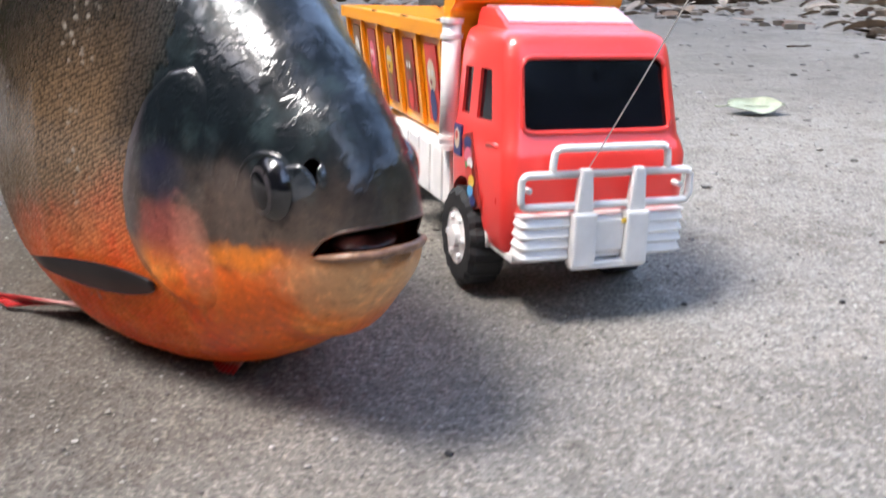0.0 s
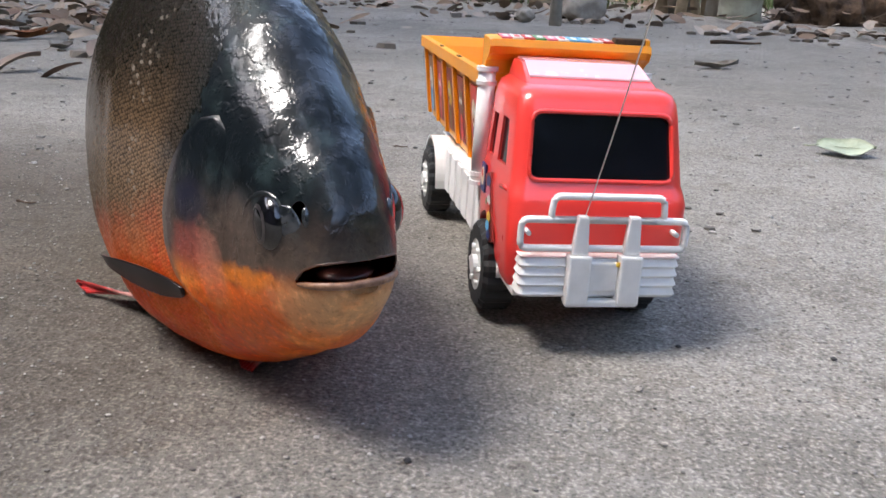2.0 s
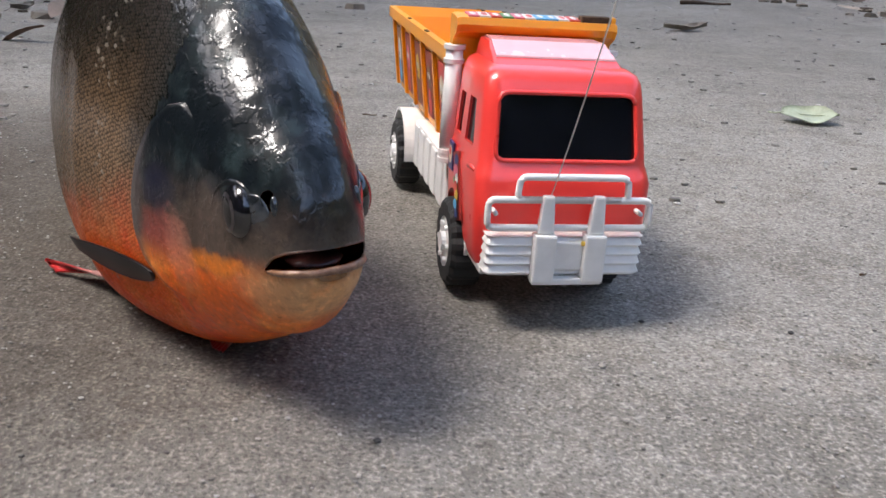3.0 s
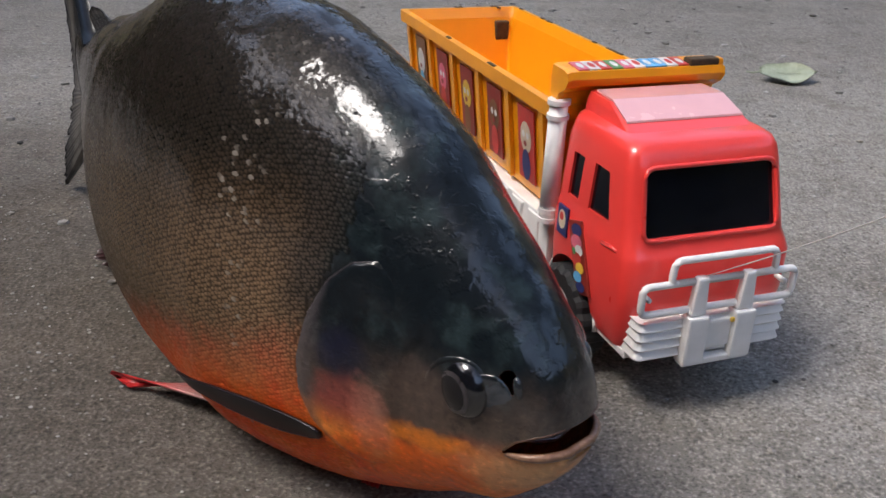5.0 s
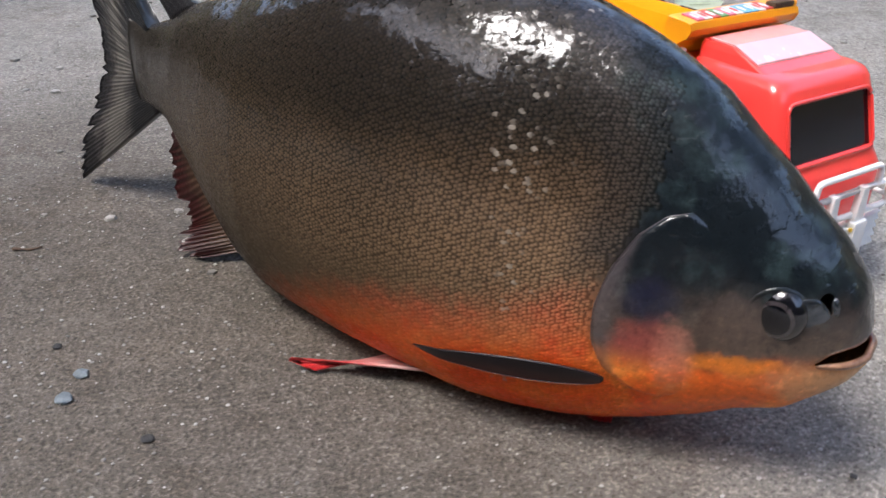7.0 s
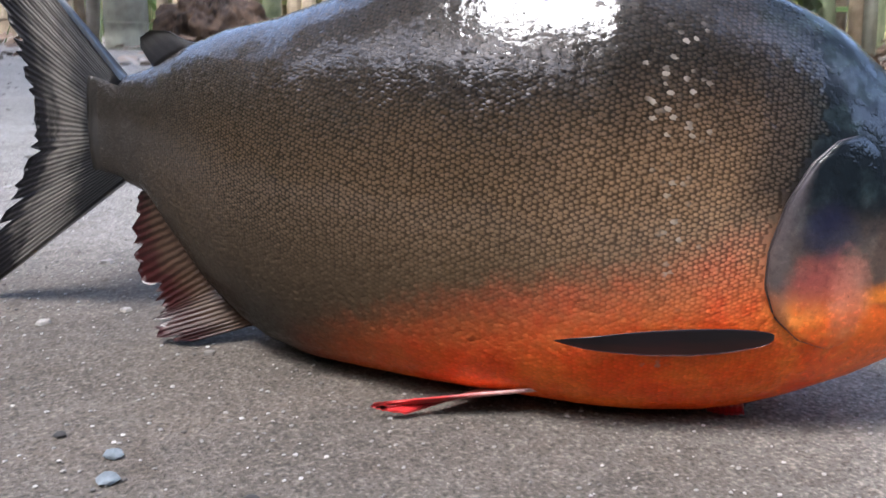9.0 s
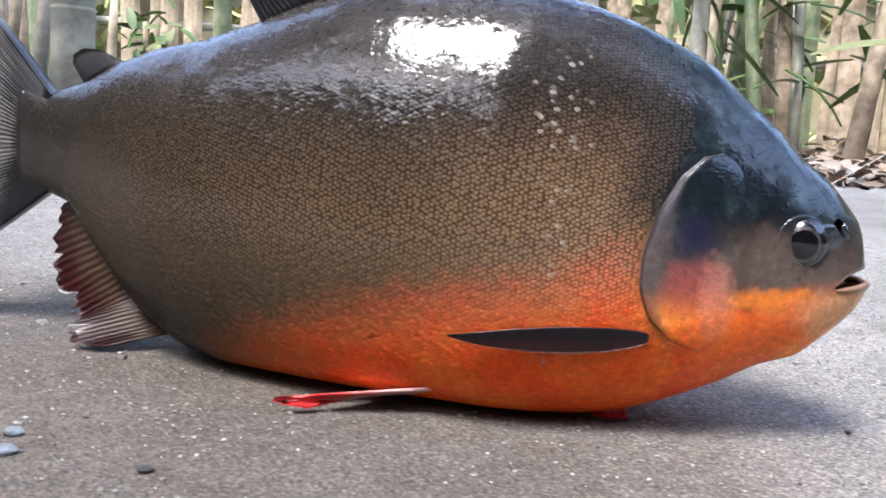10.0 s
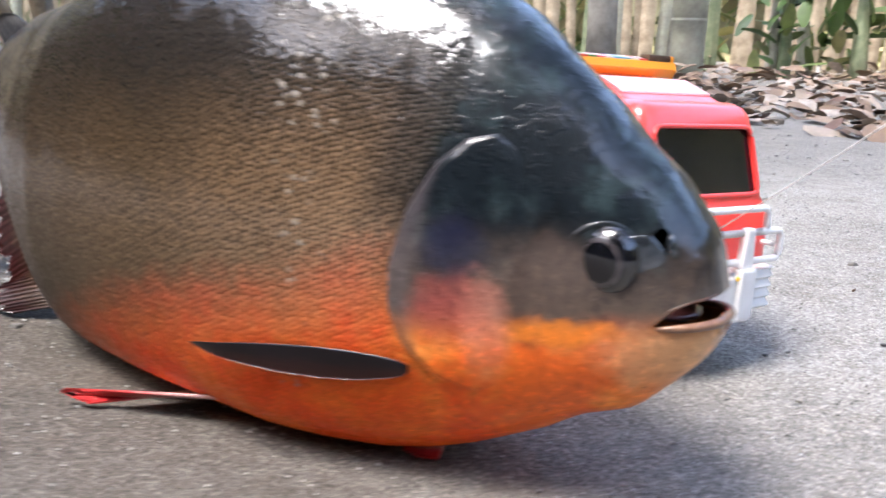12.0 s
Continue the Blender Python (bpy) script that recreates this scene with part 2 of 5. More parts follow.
def film_normal(nt, share):
    """The body's own smooth normal, where a water film lies over the scales."""
    at = nt.nodes.new("ShaderNodeAttribute")
    at.attribute_name = "film"
    tr = nt.nodes.new("ShaderNodeVectorTransform")
    tr.vector_type, tr.convert_from, tr.convert_to = "NORMAL", "OBJECT", "WORLD"
    nt.links.new(at.outputs["Vector"], tr.inputs[0])
    mx = nt.nodes.new("ShaderNodeMix")
    mx.data_type = "VECTOR"
    put(nt, mx.inputs[0], share)
    nt.links.new(nt.nodes.new("ShaderNodeNewGeometry").outputs["Normal"], mx.inputs[4])
    nt.links.new(tr.outputs[0], mx.inputs[5])
    nz = nt.nodes.new("ShaderNodeVectorMath")
    nz.operation = "NORMALIZE"
    nt.links.new(mx.outputs[1], nz.inputs[0])
    return nz.outputs[0]


def scale_material():
    m, nt, b = shader("fish_scales", 0.5, coat=0.8, coat_rough=0.03, spec=0.12)
    c, v, n1, n2 = fish_colour(nt)
    r = nt.nodes.new("ShaderNodeNewGeometry").outputs["Random Per Island"]
    c = mix(nt, calc(nt, "MULTIPLY", r, 0.35), c, mix(nt, 1.0, c, (0.5, 0.5, 0.5), "MULTIPLY"))
    uv = nt.nodes.new("ShaderNodeSeparateXYZ")
    nt.links.new(nt.nodes.new("ShaderNodeUVMap").outputs[0], uv.inputs[0])
    off = calc(nt, "ABSOLUTE", calc(nt, "SUBTRACT", uv.outputs[0], 0.5))
    heart = calc(nt, "MULTIPLY", ramp(nt, off, 0.42, 0.14), ramp(nt, uv.outputs[1], 0.35, 0.75))
    zz = nt.nodes.new("ShaderNodeSeparateXYZ")
    nt.links.new(v, zz.inputs[0])
    marked = mix(nt, heart, mix(nt, 1.0, c, (0.48, 0.44, 0.38), "MULTIPLY"), mix(nt, calc(nt, "MULTIPLY", ramp(nt, calc(nt, "ADD", zz.outputs[2], calc(nt, "MULTIPLY", zz.outputs[0], 0.25)), 0.20, 0.11), 0.30), mix(nt, 1.0, c, (2.1, 1.9, 1.70), "MULTIPLY"), (0.088, 0.072, 0.050)))
    c = mix(nt, calc(nt, "ADD", 0.15, calc(nt, "MULTIPLY", ramp(nt, zz.outputs[2], 0.04, 0.085), 0.85)), c, marked)
    c = mix(nt, calc(nt, "MULTIPLY", calc(nt, "MULTIPLY", ramp(nt, r, 0.90, 0.97), ramp(nt, calc(nt, "ADD", grain(nt, 30, 3, 0.6, v), calc(nt, "MULTIPLY", ramp(nt, zz.outputs[0], 0.10, 0.20), -0.2)), 0.55, 0.66)), 0.6), c, (0.36, 0.32, 0.27))
    put(nt, b.inputs["Base Color"], c)
    put(nt, b.inputs["Roughness"], calc(nt, "ADD", calc(nt, "MULTIPLY", r, 0.2), 0.42))
    relief(nt, b, grain(nt, 600, 3, 0.6, v), 0.3, 0.0006)
    wet = ramp(nt, calc(nt, "ADD", grain(nt, 42, 5, 0.65, v), calc(nt, "MULTIPLY", calc(nt, "SUBTRACT", r, 0.5), 0.10)), 0.40, 0.56)
    share = calc(nt, "ADD", 0.35, calc(nt, "MULTIPLY", wet, 0.60))
    bump = nt.nodes.new("ShaderNodeBump")
    bump.inputs["Strength"].default_value, bump.inputs["Distance"].default_value = 0.6, 0.0016
    nt.links.new(calc(nt, "ADD", grain(nt, 50, 3, 0.5, v), calc(nt, "MULTIPLY", grain(nt, 190, 3, 0.6, v), 0.22)), bump.inputs["Height"])
    put(nt, b.inputs["Coat Weight"], calc(nt, "ADD", 0.20, calc(nt, "MULTIPLY", ramp(nt, zz.outputs[2], 0.035, 0.095), 0.65)))
    nt.links.new(film_normal(nt, share), bump.inputs["Normal"])
    nt.links.new(bump.outputs[0], b.inputs["Coat Normal"])
    return m


def fin_material(name, colour, tip, axis_scale, rough=0.35, ridge=0.5, turn=(0.35, 0.95), coat=0.04, root=None):
    m, nt, b = shader(name, rough, coat=coat, coat_rough=0.15, spec=0.2)
    uv = nt.nodes.new("ShaderNodeUVMap").outputs[0]
    sep = nt.nodes.new("ShaderNodeSeparateXYZ")
    nt.links.new(uv, sep.inputs[0])
    w = nt.nodes.new("ShaderNodeTexWave")
    w.inputs["Scale"].default_value, w.inputs["Distortion"].default_value, w.inputs["Detail"].default_value = axis_scale, 1.2, 2.0
    nt.links.new(uv, w.inputs[0])
    g = grain(nt, 8, 4, vector=uv)
    c = mix(nt, ramp(nt, calc(nt, "ADD", sep.outputs[1], calc(nt, "MULTIPLY", calc(nt, "SUBTRACT", g, 0.5), 0.6)), *turn), colour, tip)
    if root:
        c = mix(nt, ramp(nt, calc(nt, "ADD", sep.outputs[1], calc(nt, "MULTIPLY", calc(nt, "SUBTRACT", g, 0.5), 0.4)), 0.50, 0.26), c, root)
    c = mix(nt, calc(nt, "MULTIPLY", w.outputs[1], 0.35), c, mix(nt, 1.0, c, (0.4, 0.38, 0.38), "MULTIPLY"))
    put(nt, b.inputs["Base Color"], c)
    relief(nt, b, w.outputs[1], ridge, 0.001)
    return m


GROUND = ground_material()
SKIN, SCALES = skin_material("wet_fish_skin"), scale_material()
GILL = skin_material("wet_gill_skin", True)
TAIL = fin_material("tail_fin_skin", (0.13, 0.122, 0.11), (0.006, 0.006, 0.008), 16, 0.35, 0.5, (0.58, 0.86), 0.15, (0.014, 0.015, 0.017))
DORSAL = fin_material("dorsal_fin_skin", (0.014, 0.014, 0.017), (0.040, 0.038, 0.034), 12, 0.35, 0.5, (0.45, 0.95), 0.3)
ANAL = fin_material("anal_fin_skin", (0.060, 0.034, 0.020), (0.030, 0.004, 0.004), 9, 0.4, 0.6, (0.3, 0.8), 0.4)
PECTORAL = fin_material("pectoral_fin_skin", (0.010, 0.007, 0.010), (0.032, 0.010, 0.009), 0.6, 0.4, 0.3, (0.3, 0.9), 0.3)
PELVIC = fin_material("pelvic_fin_skin", (0.62, 0.36, 0.33), (0.55, 0.035, 0.035), 2, 0.3, 0.3, (0.15, 0.70), 0.3)
EYE = plain("fish_eye", (0.008, 0.008, 0.011), 0.05, 0.2, 300, coat=1.0)
IRIS = plain("fish_iris", (0.025, 0.018, 0.020), 0.3, 0.3, 400, coat=0.8, other=(0.070, 0.060, 0.064))
MOUTH = plain("mouth_flesh", (0.17, 0.035, 0.028), 0.35, 0.4, 180, 0.0012, coat=0.5, other=(0.34, 0.10, 0.085))
LIP = plain("jaw_skin", (0.10, 0.045, 0.025), 0.4, 0.25, 120, 0.0006, coat=0.15)
MEMBRANE = plain("gill_edge_skin", (0.035, 0.030, 0.034), 0.35, 0.35, 120, 0.0006, coat=0.3, other=(0.075, 0.060, 0.062))
FLAP = plain("nostril_flap", (0.030, 0.038, 0.048), 0.2, 0.35, 140, 0.0005, coat=1.0, other=(0.085, 0.095, 0.11))
JAW = plain("lower_lip_flesh", (0.32, 0.14, 0.08), 0.35, 0.3, 200, 0.0010, coat=0.35, other=(0.50, 0.28, 0.17))
PIT = plain("nostril_pit", (0.004, 0.004, 0.006), 0.12, 0.2, 200, coat=0.6)
RED = plain("red_plastic", (0.95, 0.060, 0.050), 0.3, 0.06, 30, coat=0.7)
# pink of the sky mirrored on the cab roof, as a base colour
SHEEN_PINK = plain("pale_pink_plastic", (0.80, 0.42, 0.42), 0.25, 0.05, 40, coat=0.6)
ORANGE = plain("orange_plastic", (0.95, 0.36, 0.008), 0.34, 0.06, 30, coat=0.2)
WHITE = plain("white_plastic", (0.86, 0.85, 0.83), 0.36, 0.08, 70, coat=0.15)
BLACK = plain("black_window_plastic", (0.005, 0.006, 0.010), 0.12, 0.2, 120, coat=0.0)
TYRE = plain("black_rubber", (0.018, 0.018, 0.019), 0.6, 0.2, 200, 0.0003)
DIRT = plain("dried_dirt", (0.10, 0.06, 0.03), 0.9, 0.3, 200, 0.001)
STRING = plain("nylon_string", (0.75, 0.70, 0.65), 0.4, 0.1, 300)


# ---- building helpers ----
def mesh_of(name, verts, faces, mat, smooth=True, uvs=None):
    me = bpy.data.meshes.new(name)
    me.from_pydata([tuple(map(float, p)) for p in verts], [], [tuple(map(int, f)) for f in faces])
    me.materials.append(mat)
    if smooth:
        me.polygons.foreach_set("use_smooth", [True] * len(me.polygons))
    if uvs is not None:
        layer = me.uv_layers.new(name="UVMap")
        for loop in me.loops:
            layer.data[loop.index].uv = uvs[loop.vertex_index]
    me.update()
    return me


def piece(name, verts, faces, mat, parent=None, label="", smooth=True, uvs=None):
    ob = new(name, mesh_of(name, verts, faces, mat, smooth, uvs))
    ob.parent = parent
    return tagged(ob, label)


def part(name, bm, mat, parent=None, label="", smooth=False, bevel=0.0):
    """Links a bmesh as one mesh object under a thing or a part."""
    if bevel:
        bmesh.ops.bevel(bm, geom=bm.edges[:], offset=bevel, segments=2, profile=0.6, affect="EDGES", clamp_overlap=True)
    me = bpy.data.meshes.new(name)
    bmesh.ops.recalc_face_normals(bm, faces=bm.faces[:])
    bm.to_mesh(me)
    bm.free()
    me.materials.append(mat)
    if smooth:
        me.polygons.foreach_set("use_smooth", [True] * len(me.polygons))
    ob = new(name, me)
    ob.parent = parent
    return tagged(ob, label)


def box(x0, x1, y0, y1, z0, z1, bm=None):
    bm = bm or bmesh.new()
    bmesh.ops.create_cube(bm, size=1.0, matrix=Matrix.LocRotScale(((x0 + x1) / 2, (y0 + y1) / 2, (z0 + z1) / 2), None, (x1 - x0, y1 - y0, z1 - z0)))
    return bm


def tube(points, radius, mat, name, parent=None, label="", sides=8, closed=False):
    """A round bar along points; radius is one number or one for each point."""
    pts = [Vector(p) for p in points]
    n = len(pts)
    radii = [float(r) for r in radius] if isinstance(radius, (list, tuple)) else [radius] * n
    verts, faces = [], []
    for i, p in enumerate(pts):
        d = (pts[(i + 1) % n] - pts[i - 1]) if closed else (pts[min(i + 1, n - 1)] - pts[max(i - 1, 0)])
        d.normalize()
        u = d.cross(Vector((0, 0, 1)) if abs(d.z) < 0.9 else Vector((0, 1, 0))).normalized()
        w = d.cross(u)
        verts += [p + radii[i] * (math.cos(k * math.tau / sides) * u + math.sin(k * math.tau / sides) * w) for k in range(sides)]
    for i in range(n if closed else n - 1):
        for k in range(sides):
            a, b = i * sides + k, i * sides + (k + 1) % sides
            c, d = ((i + 1) % n) * sides + (k + 1) % sides, ((i + 1) % n) * sides + k
            faces.append((a, b, c, d))
    if not closed:
        faces += [tuple(range(sides))[::-1], tuple(range((n - 1) * sides, n * sides))]
    return piece(name, verts, faces, mat, parent, label)


def rounded(points, r, steps=4):
    """A closed loop of points with its corners rounded."""
    out, n = [], len(points)
    for i in range(n):
        p, a, b = Vector(points[i]), Vector(points[i - 1]), Vector(points[(i + 1) % n])
        s, e = p + (a - p).normalized() * r, p + (b - p).normalized() * r
        for k in range(steps + 1):
            t = k / steps
            out.append(s * (1 - t) ** 2 + p * 2 * t * (1 - t) + e * t * t)
    return out


def cut_away(ob, cutters, materials="INDEX"):
    """Cuts meshes out of ob for good."""
    for c in cutters:
        m = ob.modifiers.new("cut", "BOOLEAN")
        m.operation, m.object, m.solver = "DIFFERENCE", c, "EXACT"
        m.material_mode = materials
    bpy.context.view_layer.update()
    me = bpy.data.meshes.new_from_object(ob.evaluated_get(bpy.context.evaluated_depsgraph_get()))
    ob.modifiers.clear()
    ob.data = me
    for c in cutters:
        bpy.data.objects.remove(c)


def table(pairs):
    xs, ys = zip(*pairs)
    return lambda s: np.interp(s, xs, ys)


def smooth_table(pairs, step=0.001, width=5):
    xs, ys = zip(*pairs)
    grid = np.arange(xs[0], xs[-1] + step, step)
    val = np.interp(grid, xs, ys)
    pad = np.concatenate([2 * val[0] - val[width:0:-1], val, 2 * val[-1] - val[-2:-width - 2:-1]])
    val = np.convolve(pad, np.hanning(2 * width + 3)[1:-1] / np.hanning(2 * width + 3)[1:-1].sum(), "same")[width:-width]
    return lambda s: np.interp(s, grid, val)


# ---- the ground ----
def build_ground():
    k = np.linspace(-1, 1, 181)
    line = np.sinh(k * 6.2) / np.sinh(6.2) * 90.0
    verts = []
    for y in line:
        for x in line:
            far = math.hypot(x - 0.1, y - 0.4)
            bump = 0.0
            if 0.9 < far < 12:
                f = min(1.0, (far - 0.9) / 1.5)
                bump = f * 0.02 * noise.noise(Vector((x * 1.7, y * 1.7, 0.0)))
            verts.append((x + 0.1, y + 0.4, bump - 0.0005))
    n = len(line)
    faces = [(j * n + i, j * n + i + 1, (j + 1) * n + i + 1, (j + 1) * n + i) for j in range(n - 1) for i in range(n - 1)]
    return tagged(piece("ground", verts, faces, GROUND), "grey packed earth yard with grit and faint streaks", "ground", kind="structure")


build_ground()


def scatter_stones(name, count, place, size, mat, label, category, seed, flat=0.6):
    """Many loose bits, joined as one object."""
    rnd = random.Random(seed)
    verts, faces = [], []
    ring = [(math.cos(a), math.sin(a)) for a in np.linspace(0, math.tau, 6)[:-1]]
    for _ in range(count):
        x, y = place(rnd)
        r = size * rnd.uniform(0.4, 1.0) ** 1.6
        b = len(verts)
        t = rnd.uniform(0, 6.28)
        for level, q in ((-0.2, 0.9), (0.45, 0.8)):
            for c, s in ring:
                j = rnd.uniform(0.7, 1.2) * q * r
                verts.append((x + j * (c * math.cos(t) - s * math.sin(t)), y + j * 0.8 * (c * math.sin(t) + s * math.cos(t)), level * r * flat + r * flat * 0.1))
        verts.append((x, y, r * flat * 0.75))
        for k in range(5):
            k2 = (k + 1) % 5
            faces += [(b + k, b + k2, b + 5 + k2, b + 5 + k), (b + 5 + k, b + 5 + k2, b + 10)]
    return tagged(piece(name, verts, faces, mat, smooth=False), label, category, kind="stuff")


GRIT = rand_varied("grit_stone", [(0.10, 0.09, 0.08), (0.25, 0.235, 0.215), (0.34, 0.32, 0.29), (0.50, 0.48, 0.45)], 0.85, 0.0004, 300)


def near_place(rnd):
    return rnd.uniform(-0.55, 0.75), rnd.uniform(0.1, 1.3)


def mid_place(rnd):
    return rnd.uniform(-1.6, 2.2), rnd.uniform(0.5, 3.2)


scatter_stones("grit", 15000, near_place, 0.0014, GRIT, "fine pale and dark grit lying on the earth", "grit", 3)
scatter_stones("gravel", 2200, mid_place, 0.0055, GRIT, "loose gravel crumbs on the packed earth", "gravel", 5)


def pebble(x, y, r, mat, label, seed, squash=0.45):
    rnd = random.Random(seed)
    bm = bmesh.new()
    bmesh.ops.create_icosphere(bm, subdivisions=2, radius=r)
    for v in bm.verts:
        v.co *= 1 + 0.28 * noise.noise(v.co * (1.6 / r) + Vector((seed, 0, 0)))
        v.co.z *= squash
    ob = part("pebble", bm, mat, None, "")
    ob.matrix_basis = pose(x, y, r * squash * 0.55, 0, 0, rnd.uniform(0, 360))
    return tagged(ob, label, "pebble", "pebbles on the yard")


BLUE_STONE = plain("blue_grey_stone", (0.17, 0.20, 0.22), 0.8, 0.25, 120, 0.001)
DARK_STONE = plain("dark_stone", (0.035, 0.033, 0.032), 0.8, 0.25, 120, 0.001)
PALE_STONE = plain("pale_stone", (0.34, 0.31, 0.27), 0.85, 0.25, 40, 0.004)
pebble(-0.224, 0.438, 0.0034, BLUE_STONE, "small blue-grey pebble lying on packed earth", 1)
pebble(-0.230, 0.421, 0.0038, BLUE_STONE, "small blue-grey pebble lying on packed earth", 2)
pebble(-0.194, 0.385, 0.0030, DARK_STONE, "dark flat pebble lying on packed earth", 3, 0.3)
pebble(0.076, 0.292, 0.0015, DARK_STONE, "tiny black pebble lying on packed earth", 4)
pebble(0.177, 0.421, 0.0014, DARK_STONE, "tiny black pebble lying on packed earth", 5)


# ---- the fish: x runs from the snout to the tail, y to its right side ----
TOP = smooth_table([(-0.011, 0.0690), (-0.0095, 0.0735), (-0.0083, 0.0800), (-0.0072, 0.086), (-0.005, 0.092), (0.001, 0.099), (0.0075, 0.106), (0.020, 0.115), (0.030, 0.125), (0.046, 0.137), (0.060, 0.149),
                    (0.075, 0.157), (0.090, 0.164), (0.110, 0.171), (0.133, 0.177), (0.160, 0.180), (0.190, 0.180), (0.215, 0.176), (0.239, 0.168),
                    (0.262, 0.159), (0.289, 0.150), (0.316, 0.144), (0.337, 0.136), (0.353, 0.127), (0.374, 0.120), (0.400, 0.121)], 0.0005, 4)
LOW = smooth_table([(-0.011, 0.0640), (-0.009, 0.0585), (-0.004, 0.0520), (0.003, 0.0450), (0.014, 0.035), (0.024, 0.0315), (0.031, 0.029), (0.044, 0.021), (0.057, 0.015), (0.070, 0.009),
                    (0.084, 0.004), (0.100, 0.001), (0.130, 0.0), (0.200, 0.0), (0.270, 0.001), (0.292, 0.004), (0.306, 0.010), (0.326, 0.024),
                    (0.345, 0.046), (0.360, 0.066), (0.378, 0.072), (0.400, 0.071)], 0.001, 4)
WIDE = smooth_table([(-0.011, 0.0050), (-0.009, 0.0105), (-0.006, 0.0138), (-0.002, 0.0162), (0.003, 0.0185), (0.012, 0.0225), (0.022, 0.0265), (0.035, 0.030), (0.05, 0.0345), (0.065, 0.0390), (0.085, 0.0435),
                     (0.11, 0.0500), (0.14, 0.0575), (0.18, 0.0575), (0.21, 0.0560), (0.24, 0.0525), (0.27, 0.0475), (0.30, 0.037), (0.325, 0.026),
                     (0.35, 0.017), (0.374, 0.0090), (0.392, 0.0036), (0.40, 0.003)], 0.001, 5)
BEND = smooth_table([(-0.02, 0.013), (0.05, 0.012), (0.10, 0.010), (0.20, 0.006), (0.30, 0.002), (0.374, 0.0), (0.50, 0.0)], 0.002, 8)
MID = table([(-0.011, 0.0655), (-0.004, 0.070), (0.004, 0.074), (0.02, 0.076), (0.05, 0.074), (0.10, 0.066), (0.15, 0.062), (0.22, 0.064), (0.29, 0.078), (0.34, 0.094), (0.40, 0.096)])
BELLY = table([(-0.011, 0.90), (0.07, 0.90), (0.12, 0.60), (0.26, 0.60), (0.31, 0.85), (0.40, 0.90)])
UPPER = table([(-0.011, 0.80), (0.03, 0.90), (0.07, 1.0), (0.12, 1.0), (0.25, 1.0), (0.40, 1.0)])


def body_at(s, phi):
    """A point of the body's skin: phi 0 is the ridge of the back, 180 degrees the keel."""
    c, sn = np.cos(phi), np.abs(np.sin(phi))
    top, low, mid = TOP(s), LOW(s), MID(s)
    z = np.where(c > 0, mid + (top - mid) * np.abs(c) ** 1.0, mid - (mid - low) * np.abs(c) ** 0.85)
    y = WIDE(s) * sn ** np.where(c > 0, UPPER(s), BELLY(s)) * np.sign(np.sin(phi))
    return np.stack([s + 0 * phi, y, z], -1)


def side_y(s, z):
    """Half width of the body at a height."""
    top, low, mid = TOP(s), LOW(s), MID(s)
    k = np.clip(np.where(z > mid, (z - mid) / (top - mid), ((mid - z) / (mid - low))), 0, 0.999)
    k = np.where(z > mid, k, k ** (1 / 0.85))
    return WIDE(s) * np.sqrt(1 - k * k) ** np.where(z > mid, UPPER(s), BELLY(s))


HEAD_EDGE = table([(0.0, 0.085), (0.03, 0.066), (0.042, 0.068), (0.051, 0.077), (0.063, 0.082), (0.074, 0.082), (0.091, 0.078), (0.109, 0.069), (0.118, 0.066),
                   (0.130, 0.066), (0.150, 0.070), (0.170, 0.084), (0.19, 0.095)])


def fin_mesh(name, root, tip, mat, parent, label, rays=28, steps=8, thick=0.0012, ripple=0.0006, ragged=0.06, seed=1, flat=(0, 1, 0)):
    """A closed fin between a root line and a tip line (both functions of 0..1), rippled by its rays."""
    rnd = random.Random(seed)
    cols = rays * 2 + 1
    cut = [1 - ragged * rnd.random() * (1.0 if i % 2 else 0.3) for i in range(cols)]
    verts, faces, uvs = [], [], []
    flat = Vector(flat)
    for side in (1, -1):
        for i in range(cols):
            v = i / (cols - 1)
            a, b = Vector(root(v)), Vector(tip(v))
            for j in range(steps + 1):
                r = j / steps
                p = a.lerp(b, r * cut[i])
                t = thick * (1 - 0.8 * r) * 0.5 + 0.0001
                verts.append(p + flat * (side * t + (ripple * (1 if i % 2 else -1)) * min(1, 2 * r)))
                uvs.append((v, r))
    n = cols * (steps + 1)
    idx = lambda s, i, j: s * n + i * (steps + 1) + j
    for i in range(cols - 1):
        for j in range(steps):
            faces.append((idx(0, i, j), idx(0, i + 1, j), idx(0, i + 1, j + 1), idx(0, i, j + 1)))
            faces.append((idx(1, i, j), idx(1, i, j + 1), idx(1, i + 1, j + 1), idx(1, i + 1, j)))
        for j in (0, steps):
            faces.append((idx(0, i, j), idx(1, i, j), idx(1, i + 1, j), idx(0, i + 1, j)))
    for i in (0, cols - 1):
        for j in range(steps):
            faces.append((idx(0, i, j), idx(0, i, j + 1), idx(1, i, j + 1), idx(1, i, j)))
    return piece(name, verts, faces, mat, parent, label, True, uvs)


def path_fn(points):
    xs = np.linspace(0, 1, len(points))
    arr = np.array(points, float)
    return lambda v: tuple(np.interp(v, xs, arr[:, k]) for k in range(3))


